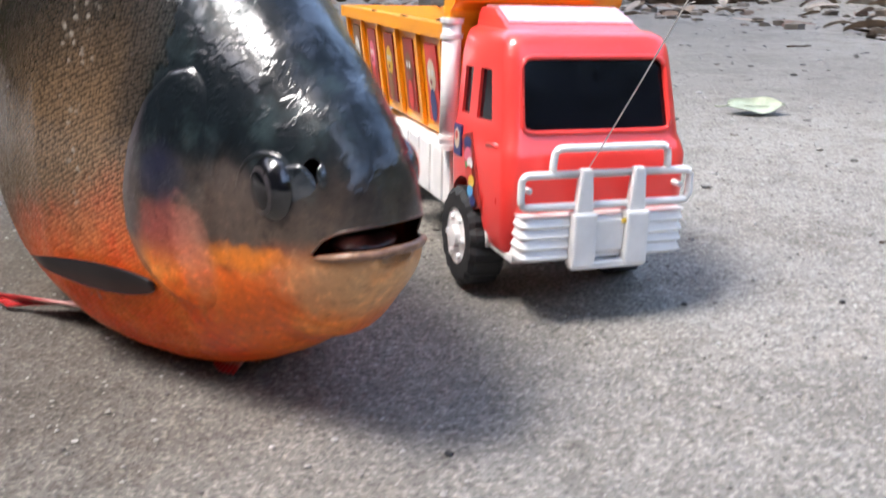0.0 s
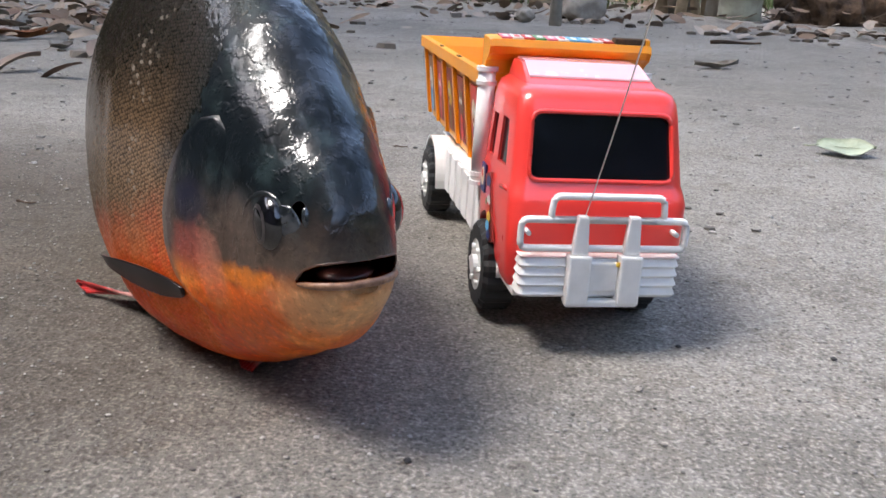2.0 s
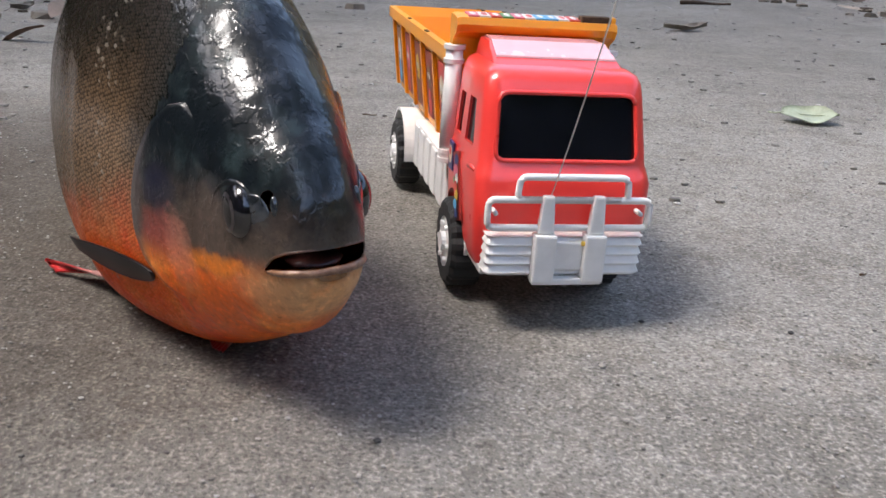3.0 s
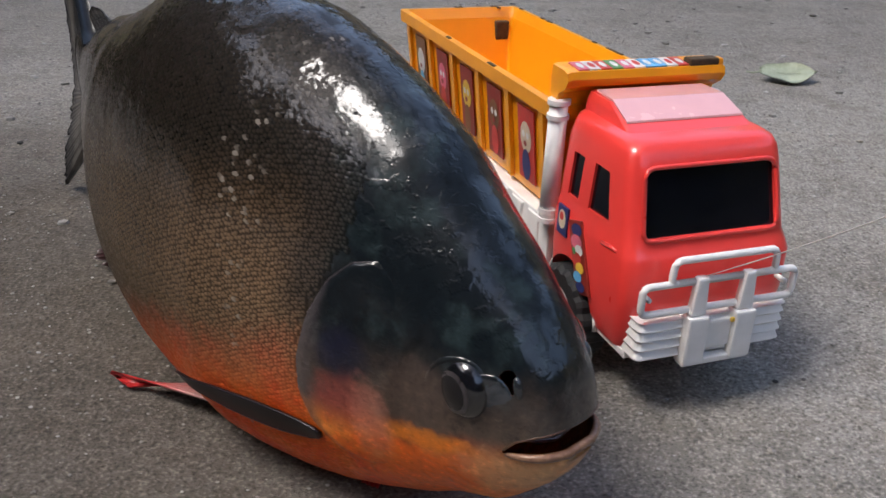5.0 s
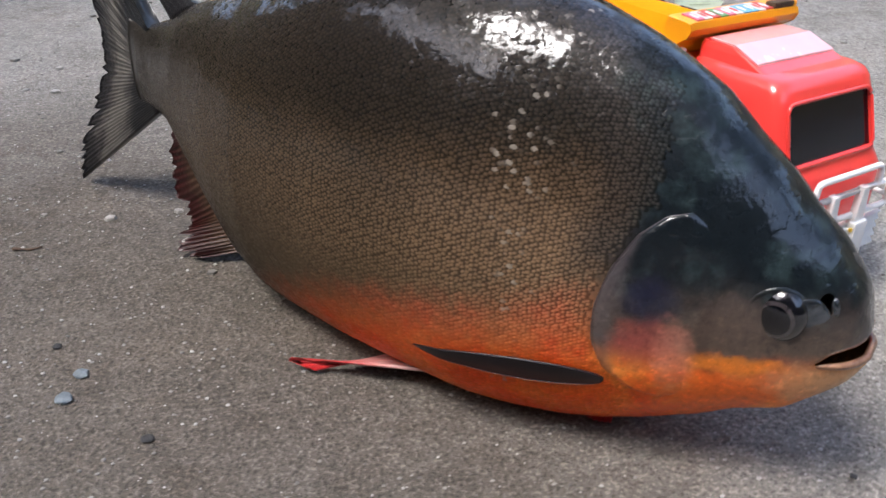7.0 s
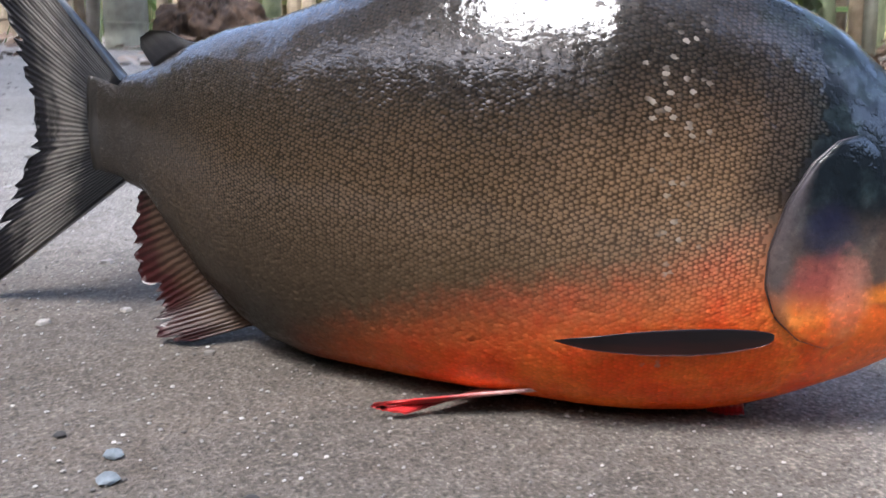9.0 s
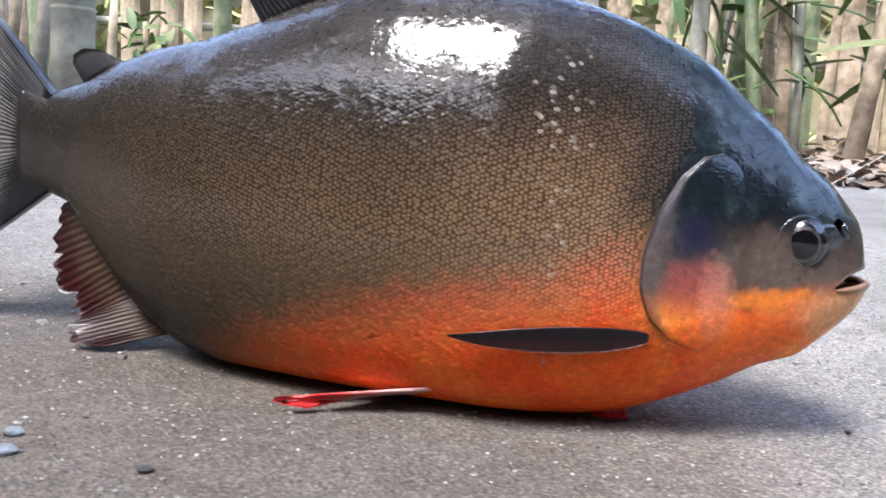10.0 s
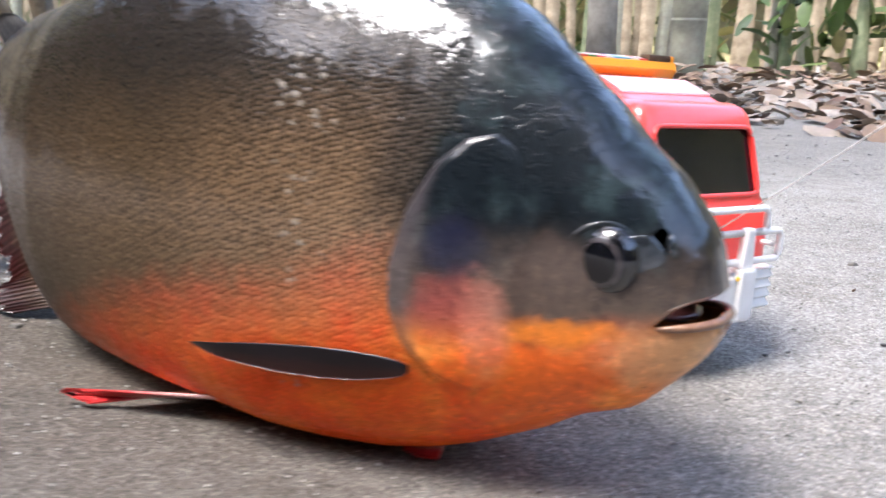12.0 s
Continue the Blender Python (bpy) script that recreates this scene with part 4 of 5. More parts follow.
def build_truck(at):
    truck = new("toy_truck")
    # cab
    levels = [(0.0275, 0.0365, 0.007), (0.034, 0.0385, 0.004), (0.050, 0.0395, 0.002), (0.068, 0.0398, 0.0025), (0.072, 0.0392, 0.005), (0.076, 0.0382, 0.0075),
              (0.092, 0.0372, 0.0125), (0.106, 0.0362, 0.017), (0.1115, 0.0355, 0.0192), (0.1150, 0.0340, 0.0220), (0.1168, 0.031, 0.0265)]
    cab = loft([rect(hw, yf, 0.086 - (0.002 if z > 0.11 else 0), z, 0.009) for z, hw, yf in levels], "cab", RED, truck, "glossy red plastic cab")
    cutters = []
    for x0, x1 in ((-0.06, -0.022), (0.022, 0.06)):
        bm = bmesh.new()
        bmesh.ops.create_cone(bm, segments=40, radius1=0.0275, radius2=0.0275, depth=x1 - x0, cap_ends=True,
                              matrix=Matrix.Translation(((x0 + x1) / 2, 0.060, 0.0235)) @ Matrix.Rotation(radians(90), 4, "Y"))
        cutters.append(part("cutter", bm, RED))
    def front_y(z):
        return float(np.interp(z, [l[0] for l in levels], [l[2] for l in levels]))
    def half(z):
        return float(np.interp(z, [l[0] for l in levels], [l[1] for l in levels]))
    # window hollows
    bm = bmesh.new()
    vs = [bm.verts.new((x, front_y(z) + d, z)) for d in (-0.006, 0.0022) for x, z in ((-0.0315, 0.0785), (0.0315, 0.0785), (0.0300, 0.1065), (-0.0300, 0.1065))]
    for f in ((0, 1, 2, 3), (7, 6, 5, 4), (0, 4, 5, 1), (1, 5, 6, 2), (2, 6, 7, 3), (3, 7, 4, 0)):
        bm.faces.new([vs[i] for i in f])
    cutters.append(part("cutter", bm, RED))
    panes = []
    for sgn in (-1, 1):
        for pts in ([(0.029, 0.080), (0.050, 0.079), (0.050, 0.1005), (0.036, 0.1005)], [(0.061, 0.079), (0.072, 0.079), (0.072, 0.0995), (0.061, 0.0995)]):
            bm = bmesh.new()
            vs = [bm.verts.new((sgn * (half(z) + d), y, z)) for d in (0.006, -0.0020) for y, z in pts]
            for f in ((0, 1, 2, 3), (7, 6, 5, 4), (0, 4, 5, 1), (1, 5, 6, 2), (2, 6, 7, 3), (3, 7, 4, 0)):
                bm.faces.new([vs[i] for i in f])
            cutters.append(part("cutter", bm, RED))
            panes.append((sgn, pts))
    cut_away(cab, cutters)
    cab.data.polygons.foreach_set("use_smooth", [True] * len(cab.data.polygons))
    cab.data.set_sharp_from_angle(angle=radians(38))
    ws = [(x, front_y(z) + 0.0017, z) for x, z in ((-0.0322, 0.0778), (0.0322, 0.0778), (0.0306, 0.1072), (-0.0306, 0.1072))]
    piece("windscreen", ws + [(x, y + 0.002, z) for x, y, z in ws], [(0, 1, 2, 3), (7, 6, 5, 4), (0, 4, 5, 1), (1, 5, 6, 2), (2, 6, 7, 3), (3, 7, 4, 0)], BLACK, cab, "shiny black windscreen", False)
    tube(rounded([(-0.0322, front_y(0.0778) - 0.0002, 0.0778), (0.0322, front_y(0.0778) - 0.0002, 0.0778), (0.0306, front_y(0.1072) - 0.0002, 0.1072), (-0.0306, front_y(0.1072) - 0.0002, 0.1072)], 0.005),
         0.0011, RED, "window_frame", cab, "", 8, True)
    for sgn, pts in panes:
        c = [(sgn * (half(z) - 0.0013), y, z) for y, z in pts]
        piece("side_window", c + [(x - sgn * 0.001, y, z) for x, y, z in c], [(0, 1, 2, 3), (7, 6, 5, 4), (0, 4, 5, 1), (1, 5, 6, 2), (2, 6, 7, 3), (3, 7, 4, 0)], BLACK, cab, "black side window", False)
    # sloping roof deflector
    loft([rect(0.0300, 0.034, 0.0835, 0.1160, 0.004), rect(0.0290, 0.050, 0.0835, 0.1215, 0.003), rect(0.0280, 0.060, 0.083, 0.1245, 0.003)], "roof_deflector", RED, cab, "", False)
    # sky reflection on the red deflector, painted as a pale pink sheet
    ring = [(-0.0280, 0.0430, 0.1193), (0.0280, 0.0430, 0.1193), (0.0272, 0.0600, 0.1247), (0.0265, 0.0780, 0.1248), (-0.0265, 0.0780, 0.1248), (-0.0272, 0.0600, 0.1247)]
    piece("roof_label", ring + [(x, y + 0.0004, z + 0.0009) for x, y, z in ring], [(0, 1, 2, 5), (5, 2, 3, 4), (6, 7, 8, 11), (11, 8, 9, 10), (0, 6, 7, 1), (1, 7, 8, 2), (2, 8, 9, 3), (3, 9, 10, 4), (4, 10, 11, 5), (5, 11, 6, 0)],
          SHEEN_PINK, cab, "pale pink glossy panel on the roof deflector", False)
    # belt line step on the doors
    for sgn in (-1, 1):
        tube([(sgn * (half(0.071) - 0.0004), 0.016, 0.0715), (sgn * half(0.071), 0.022, 0.0715), (sgn * half(0.071), 0.030, 0.0705)], 0.0010, RED, "belt_trim", cab, "", 6)
        arch = [(sgn * 0.0388, 0.060 + 0.0285 * math.cos(a), 0.0235 + 0.0285 * math.sin(a)) for a in np.linspace(0.05, math.pi - 0.05, 22)]
        tube(arch, 0.0011, WHITE, "wheel_arch_trim", truck, "thin white wheel arch trim", 6)
    # white sill under the cab
    bm = box(-0.0375, 0.0375, 0.004, 0.034, 0.0245, 0.028)
    part("front_sill", bm, WHITE, truck, "", False, 0.0008)
    # bumper with ribs, bull bar and uprights
    bumper = loft([rect(0.0395, -0.0055, 0.010, z, 0.004) if k % 2 else rect(0.0385, -0.0040, 0.010, z, 0.004) for k, z in enumerate((0.0270, 0.0285, 0.0315, 0.0330, 0.0360, 0.0375, 0.0405, 0.0420, 0.0450, 0.0460))], "bumper", WHITE, truck, "ribbed white plastic bumper", False)
    for x in (-0.0115, 0.0135):
        bm = box(x - 0.0055, x + 0.0055, -0.0095, -0.002, 0.0245, 0.0475)
        part("bumper_block", bm, WHITE, bumper, "", False, 0.0012)
        bm = box(x - 0.0042, x + 0.0042, -0.0078, -0.0035, 0.0475, 0.0655)
        for v in bm.verts:
            if v.co.z > 0.06:
                v.co.x = x + (v.co.x - x) * 0.65
        part("upright", bm, WHITE, bumper, "", False, 0.0012)
    bm = box(-0.0165, 0.0185, -0.0085, -0.003, 0.0235, 0.0265)
    part("bumper_lip", bm, WHITE, bumper, "", False, 0.0008)
    part("tow_plate", box(-0.006, 0.008, -0.0072, -0.003, 0.0305, 0.0440), WHITE, bumper, "", False, 0.0010)
    part("dirt_spot", box(0.0065, 0.0090, -0.0085, -0.0070, 0.0425, 0.0445), INK["yellow"], bumper, "small yellow-brown stain", False, 0.0004)
    tube(rounded([(-0.0400, -0.0045, 0.0500), (0.0400, -0.0045, 0.0500), (0.0400, -0.0045, 0.0630), (-0.0400, -0.0045, 0.0630)], 0.0035), 0.00165, WHITE, "bull_bar", bumper, "white tube bull bar", 10, True)
    tube(rounded([(-0.0265, -0.0045, 0.0630), (0.0285, -0.0045, 0.0630), (0.0275, -0.0045, 0.0735), (-0.0255, -0.0045, 0.0735)], 0.0035), 0.00165, WHITE, "bull_bar", bumper, "white tube bull bar", 10, True)
    for sgn in (-1, 1):
        tube([(sgn * 0.036, -0.0045, 0.0565), (sgn * 0.036, 0.004, 0.0565)], 0.0012, WHITE, "bar_mount", bumper, "", 6)
    # chassis and side tanks
    part("chassis", box(-0.024, 0.024, 0.020, 0.276, 0.030, 0.046), WHITE, truck, "white plastic chassis", False, 0.001)
    for sgn in (-1, 1):
        bm = box(min(sgn * 0.024, sgn * 0.040), max(sgn * 0.024, sgn * 0.040), 0.090, 0.178, 0.030, 0.058)
        tank = part("side_tank", bm, WHITE, truck, "white ribbed side tank", False, 0.0012)
        for k in range(5):
            y = 0.098 + k * 0.0165
            part("rib", box(min(sgn * 0.0385, sgn * 0.0412), max(sgn * 0.0385, sgn * 0.0412), y, y + 0.0105, 0.031, 0.0565), WHITE, tank, "", False, 0.0008)
        verts, faces = [], []
        for x in (0.022, 0.042):
            for rad in (0.0285, 0.0305):
                verts += [(sgn * x, 0.224 + rad * math.cos(a), 0.0235 + rad * math.sin(a)) for a in np.linspace(0.0, math.pi, 20)]
        for k in range(19):
            for a, b in ((0, 2), (1, 3), (0, 1), (2, 3)):
                faces.append((a * 20 + k, b * 20 + k, b * 20 + k + 1, a * 20 + k + 1))
        piece("mudguard", verts, faces, WHITE, truck, "white rear mudguard", False)
        bm = bmesh.new()
        bmesh.ops.create_cone(bm, segments=20, radius1=0.0048, radius2=0.0044, depth=0.060, cap_ends=True, matrix=Matrix.Translation((sgn * 0.0405, 0.0905, 0.0885)))
        pipe = part("exhaust_pipe", bm, WHITE, truck, "white upright exhaust pipe", True)
        for z, r in ((0.0600, 0.0056), (0.0645, 0.0053), (0.1110, 0.0053), (0.1180, 0.0055)):
            bm = bmesh.new()
            bmesh.ops.create_cone(bm, segments=20, radius1=r, radius2=r, depth=0.0022, cap_ends=True, matrix=Matrix.Translation((sgn * 0.0405, 0.0905, z)))
            part("band", bm, WHITE, pipe, "")
        wheel(truck, sgn * 0.0365, 0.060, sgn)
        wheel(truck, sgn * 0.0365, 0.224, sgn)
    for y in (0.060, 0.224):
        tube([(-0.034, y, 0.0235), (0.034, y, 0.0235)], 0.002, TYRE, "axle", truck, "", 8)
    # small white roof horn
    part("roof_horn", box(0.0285, 0.0345, 0.070, 0.080, 0.1168, 0.1208), WHITE, truck, "small white roof horn", False, 0.0012)
    # tipping bed: outer and inner skins joined by the rim
    def bed_loop(hw, y0, y1, z):
        return rounded([(-hw, y0, z), (hw, y0, z), (hw, y1, z), (-hw, y1, z)], 0.003, 3)
    levels = [bed_loop(0.0335, 0.100, 0.270, 0.0600), bed_loop(0.0395, 0.0945, 0.2800, 0.1080), bed_loop(0.0395, 0.0945, 0.2805, 0.1085), bed_loop(0.0430, 0.0905, 0.2840, 0.1090), bed_loop(0.0432, 0.0900, 0.2845, 0.1160),
              bed_loop(0.0395, 0.0940, 0.2805, 0.1165), bed_loop(0.0372, 0.0965, 0.2780, 0.1100), bed_loop(0.0320, 0.1025, 0.2680, 0.0635)]
    bed = loft(levels, "tipper_bed", ORANGE, truck, "deep orange plastic tipper bed with dirt along the rim", False)
    # raised front guard reaching over the cab
    gv, gf = [], []
    prof = [(0.0965, 0.1080), (0.0968, 0.1290), (0.0960, 0.1345), (0.0865, 0.1342), (0.0812, 0.1334), (0.0800, 0.1300), (0.0825, 0.1262), (0.0895, 0.1225), (0.0905, 0.1190), (0.0912, 0.1080)]
    for x in (-0.0420, -0.0400, 0.0390, 0.0410):
        inset = 0.0015 if abs(x) > 0.0405 else 0.0
        gv += [(x, y + inset * (0.3 if y < 0.08 else -0.2), z - inset * 0.4) for y, z in prof]
    n = len(prof)
    for i in range(3):
        for k in range(n):
            gf.append((i * n + k, i * n + (k + 1) % n, (i + 1) * n + (k + 1) % n, (i + 1) * n + k))
    gf += [tuple(range(n))[::-1], tuple(range(3 * n, 4 * n))]
    guard = piece("cab_guard", gv, gf, ORANGE, bed, "orange guard plate over the cab", False)
    part("dirt_patch", box(0.022, 0.0380, 0.0815, 0.0890, 0.1325, 0.1366), DIRT, guard, "dried brown dirt in the guard's corner", False, 0.001)
    part("corner_tab", box(0.0372, 0.0406, 0.0815, 0.087, 0.130, 0.1366), ORANGE, guard, "", False, 0.0015)
    for k, c in enumerate(("pink", "white", "red", "green", "pink", "white", "sky", "sky", "white", "red")):
        x = -0.036 + k * 0.0058
        sticker(guard, "strip_print", (x, 0.0822, 0.1338), (1, 0, 0), (0, 1, 0.09), 0.0054, 0.0110, INK[c], [(0.5, 0.5, 0.28, 0.34, INK["white" if c != "white" else "red"])], "coloured printed strip")
    # ribs and printed stickers along the flank
    for sgn in (-1, 1):
        for k in range(6):
            y = 0.103 + k * 0.0338
            a0, a1 = 0.0342, 0.0398
            bm = bmesh.new()
            vs = [bm.verts.new(p) for p in ((sgn * a0, y - 0.002, 0.0615), (sgn * a0, y + 0.002, 0.0615), (sgn * a1, y + 0.002, 0.1085), (sgn * a1, y - 0.002, 0.1085),
                                            (sgn * (a0 + 0.0022), y - 0.002, 0.0615), (sgn * (a0 + 0.0022), y + 0.002, 0.0615), (sgn * (a1 + 0.0022), y + 0.002, 0.1085), (sgn * (a1 + 0.0022), y - 0.002, 0.1085))]
            for f in ((0, 1, 2, 3), (7, 6, 5, 4), (0, 4, 5, 1), (1, 5, 6, 2), (2, 6, 7, 3), (3, 7, 4, 0)):
                bm.faces.new([vs[i] for i in f])
            part("rib", bm, ORANGE, bed, "")
    looks = [("red", "cream", "navy"), ("maroon", "brown", "red"), ("maroon", "yellow", "brown"), ("maroon", "pink", "red"), ("brown", "white", "sky")]
    for k, (g, h, c) in enumerate(looks):
        y = 0.1290 + k * 0.0338
        sticker(bed, "sticker", (-0.0353, y, 0.0660), (0, -1, 0), (-0.118, 0, 1.0), 0.0190, 0.0390, INK[g],
                [(0.5, 0.60, 0.34, 0.22, INK[h]), (0.5, 0.22, 0.26, 0.22, INK[c]), (0.40, 0.64, 0.09, 0.05, INK["white"]), (0.62, 0.64, 0.09, 0.05, INK["white"]), (0.5, 0.52, 0.10, 0.04, INK["maroon"])],
                "printed sticker with plain coloured shapes")
    sticker(cab, "door_sticker", (-0.0400, 0.0470, 0.0385), (0, -0.80, 0.25), (0, 0.42, 0.91), 0.0120, 0.0340, INK["maroon"],
            [(0.55, 0.88, 0.40, 0.09, INK["navy"]), (0.45, 0.72, 0.42, 0.10, INK["pink"]), (0.62, 0.60, 0.30, 0.08, INK["white"]), (0.40, 0.48, 0.36, 0.10, INK["red"]), (0.62, 0.36, 0.32, 0.08, INK["yellow"]),
             (0.38, 0.24, 0.32, 0.08, INK["sky"]), (0.58, 0.10, 0.34, 0.07, INK["navy"]), (0.30, 0.60, 0.12, 0.05, INK["green"])], "narrow multicoloured door sticker")
    sticker(cab, "door_sticker", (-0.0400, 0.0745, 0.0595), (0, -1, 0), (0, 0, 1), 0.0095, 0.0140, INK["navy"], [(0.5, 0.55, 0.36, 0.34, INK["cream"]), (0.45, 0.65, 0.2, 0.15, INK["red"])], "small round door sticker")
    # dirt along the bed's rim
    rnd = random.Random(4)
    for k in range(14):
        y = rnd.uniform(0.10, 0.28)
        x = rnd.choice((0.0415, 0.0415, -0.0415))
        if k > 9:
            x, y = rnd.uniform(-0.03, 0.035), 0.2830
        part("dirt_crumb", box(x - 0.0010, x + 0.0010, y - rnd.uniform(0.001, 0.006), y + 0.002, 0.1158, 0.1168), DIRT, bed, "", False, 0.0003)
    part("dirt_crumb", box(0.024, 0.034, 0.2745, 0.2785, 0.095, 0.108), DIRT, bed, "brown dirt stuck in the bed's corner", False, 0.0012)
    # short cab, long bed: stretch along the truck, wheels only shifted
    def along(y):
        return float(np.interp(y, (0.0, 0.0905, 0.2845), (0.0, 0.079, 0.316))) + min(0.0, y)
    wide = {ob: 1.05 for ob in [cab, *cab.children_recursive]}
    wide.update({ob: 0.95 for ob in [bumper, *bumper.children_recursive]})
    done = set()
    for ob in truck.children_recursive:
        if ob.type != "MESH" or ob.data in done:
            continue
        done.add(ob.data)
        kin = {ob.name.split(".")[0], ob.parent.name.split(".")[0]}
        mid = sum(v.co.y for v in ob.data.vertices) / len(ob.data.vertices)
        for v in ob.data.vertices:
            v.co.y = v.co.y + along(mid) - mid if kin & {"wheel", "axle", "exhaust_pipe", "mudguard", "sticker", "door_sticker"} else along(v.co.y)
            v.co.x *= wide.get(ob, 1.0)
    truck.matrix_basis = at
    return tagged(truck, "red and orange plastic toy dump truck with white bull bar", "toy truck")


TRUCK_AT = pose(0.1352, 0.409, 0.0, 0, 2, 19.5)
build_truck(TRUCK_AT)


def build_string():
    a = TRUCK_AT @ Vector((-0.010, -0.0065, 0.066))
    d = Vector((0.093, -0.76, 0.643))
    pts = [a + d * (t * 0.5) + Vector((0, 0, -0.02 * math.sin(math.pi * t))) for t in np.linspace(0, 1, 14)]
    return tagged(tube(pts, 0.00025, STRING, "pull_string", None, "", 6), "thin pale nylon string tied to the truck's bull bar", "string")


build_string()


# ---- the yard's edge ----
BAMBOO = plain("weathered_bamboo", (0.36, 0.34, 0.28), 0.55, 0.2, 25, 0.002, other=(0.46, 0.47, 0.36))
GREEN_BAMBOO = plain("green_bamboo", (0.18, 0.26, 0.12), 0.5, 0.25, 20, 0.002, other=(0.34, 0.36, 0.22))
DRY = plain("dry_sheath", (0.42, 0.31, 0.19), 0.8, 0.3, 18, 0.006, other=(0.66, 0.54, 0.38))
BARK = plain("bark", (0.055, 0.03, 0.018), 0.9, 0.4, 30, 0.02, other=(0.14, 0.085, 0.05))
TRUNK = plain("pale_trunk", (0.36, 0.33, 0.28), 0.85, 0.25, 18, 0.006)
LITTER = rand_varied("leaf_litter", [(0.10, 0.062, 0.04), (0.22, 0.14, 0.085), (0.32, 0.235, 0.165), (0.42, 0.36, 0.30), (0.16, 0.08, 0.05)], 0.8, 0.0, 30)
FOLIAGE = rand_varied("foliage", [(0.04, 0.09, 0.02), (0.08, 0.15, 0.03), (0.14, 0.20, 0.05), (0.26, 0.24, 0.09)], 0.45, 0.0, 20)
GRASS = rand_varied("grass_blades", [(0.05, 0.09, 0.02), (0.10, 0.14, 0.04), (0.20, 0.20, 0.08)], 0.6, 0.0, 20)


def culm(name, x, y, r, h, mat, label, lean=(0, 0), seed=1, node=0.26):
    """A bamboo pole with raised nodes."""
    rnd = random.Random(seed)
    pts, rad, z = [], [], -0.02
    nxt = rnd.uniform(0.1, node)
    while z < h:
        for dz, k in ((0, 1.0), (nxt * 0.5, 0.97), (nxt * 0.94, 1.0), (nxt * 0.965, 1.07), (nxt * 0.985, 0.95)):
            zz = z + dz
            pts.append((lean[0] * zz, lean[1] * zz, zz))
            rad.append(r * k * (1 - 0.12 * zz / h))
        z += nxt
        nxt = node * rnd.uniform(0.85, 1.15)
    ob = tube(pts, rad, mat, name, None, "", 14)
    ob.matrix_basis = pose(x, y, 0)
    return tagged(ob, label, name.replace("_", " "))


culm("bamboo_post", 0.56, 3.50, 0.078, 1.9, BAMBOO, "thick weathered bamboo post standing in earth", (0.01, 0), 1)
culm("bamboo_post", 1.83, 3.34, 0.070, 1.9, BAMBOO, "thick weathered bamboo post with a green foot", (-0.01, 0), 2)
culm("bamboo_post", -0.05, 2.85, 0.019, 1.3, TRUNK, "thin grey wooden stake in the yard", (0.01, 0), 3, 0.6)
culm("bamboo_post", 1.42, 4.25, 0.045, 1.9, GREEN_BAMBOO, "green bamboo pole at the yard's edge", (0, 0), 4)
culm("bamboo_post", 1.50, 3.42, 0.060, 1.7, TRUNK, "grey tree stem at the yard's edge", (-0.03, 0), 5, 0.8)


def bent_sheet(rnd, x, y, z, length, width, turn, tip, roll, verts, faces, curl=0.25):
    """One curled leaf of eight faces, added to a list."""
    b = len(verts)
    m = Matrix.Translation((x, y, z)) @ Euler((roll, tip, turn)).to_matrix().to_4x4()
    for i in range(5):
        t = i / 4
        w = width * math.sin(math.pi * (0.08 + 0.84 * t)) ** 0.8
        for s in (-1, 0, 1):
            verts.append(m @ Vector(((t - 0.5) * length, s * w * 0.5, curl * length * (0.5 - 2 * (t - 0.5) ** 2) * 0.5 + abs(s) * curl * width * 0.5)))
    for i in range(4):
        for k in range(2):
            faces.append((b + i * 3 + k, b + (i + 1) * 3 + k, b + (i + 1) * 3 + k + 1, b + i * 3 + k + 1))


LITTER_EDGE = table([(-0.75, 2.3), (0.4, 2.1), (0.55, 1.95), (0.72, 1.5), (0.9, 1.40), (1.0, 1.48), (1.2, 1.98), (1.5, 2.45), (1.95, 3.3)])


def build_litter():
    rnd = random.Random(21)
    verts, faces = [], []
    for _ in range(6200):
        a = rnd.uniform(-0.75, 1.95)
        near = float(LITTER_EDGE(a)) + 0.12 * noise.noise(Vector((a * 9, 2, 5)))
        r = near + rnd.random() ** 1.3 * (4.7 - near)
        if rnd.random() < math.exp(-(r - near) * 2.6) * 0.75:
            continue
        x, y = 0.1 + r * math.cos(a), 0.2 + r * math.sin(a)
        if a > 1.15 and rnd.random() < 0.8:
            continue
        pile = 0.06 * max(0, 0.3 + noise.noise(Vector((x * 1.4, y * 1.4, 3)))) * min(1.0, max(0.0, r - near - 0.3))
        bent_sheet(rnd, x, y, 0.008 + pile * rnd.random() * 2, rnd.uniform(0.025, 0.095), rnd.uniform(0.018, 0.05), rnd.uniform(0, 6.28), rnd.uniform(-0.4, 0.4), rnd.uniform(-0.5, 0.5), verts, faces, rnd.uniform(-0.3, 0.45))
    for _ in range(420):
        x, y = rnd.gauss(-1.35, 0.35), rnd.gauss(2.15, 0.5)
        bent_sheet(rnd, x, y, 0.006 + rnd.random() * 0.02, rnd.uniform(0.02, 0.09), rnd.uniform(0.015, 0.045), rnd.uniform(0, 6.28), rnd.uniform(-0.4, 0.4), rnd.uniform(-0.5, 0.5), verts, faces, rnd.uniform(-0.3, 0.45))
    return tagged(piece("leaf_litter", verts, faces, LITTER), "brown and grey dry leaf litter along the yard's edge", "leaf litter", kind="stuff")


build_litter()
CLOD = rand_varied("earth_clod", [(0.07, 0.055, 0.04), (0.16, 0.13, 0.10), (0.27, 0.24, 0.21)], 0.9, 0.004, 40)


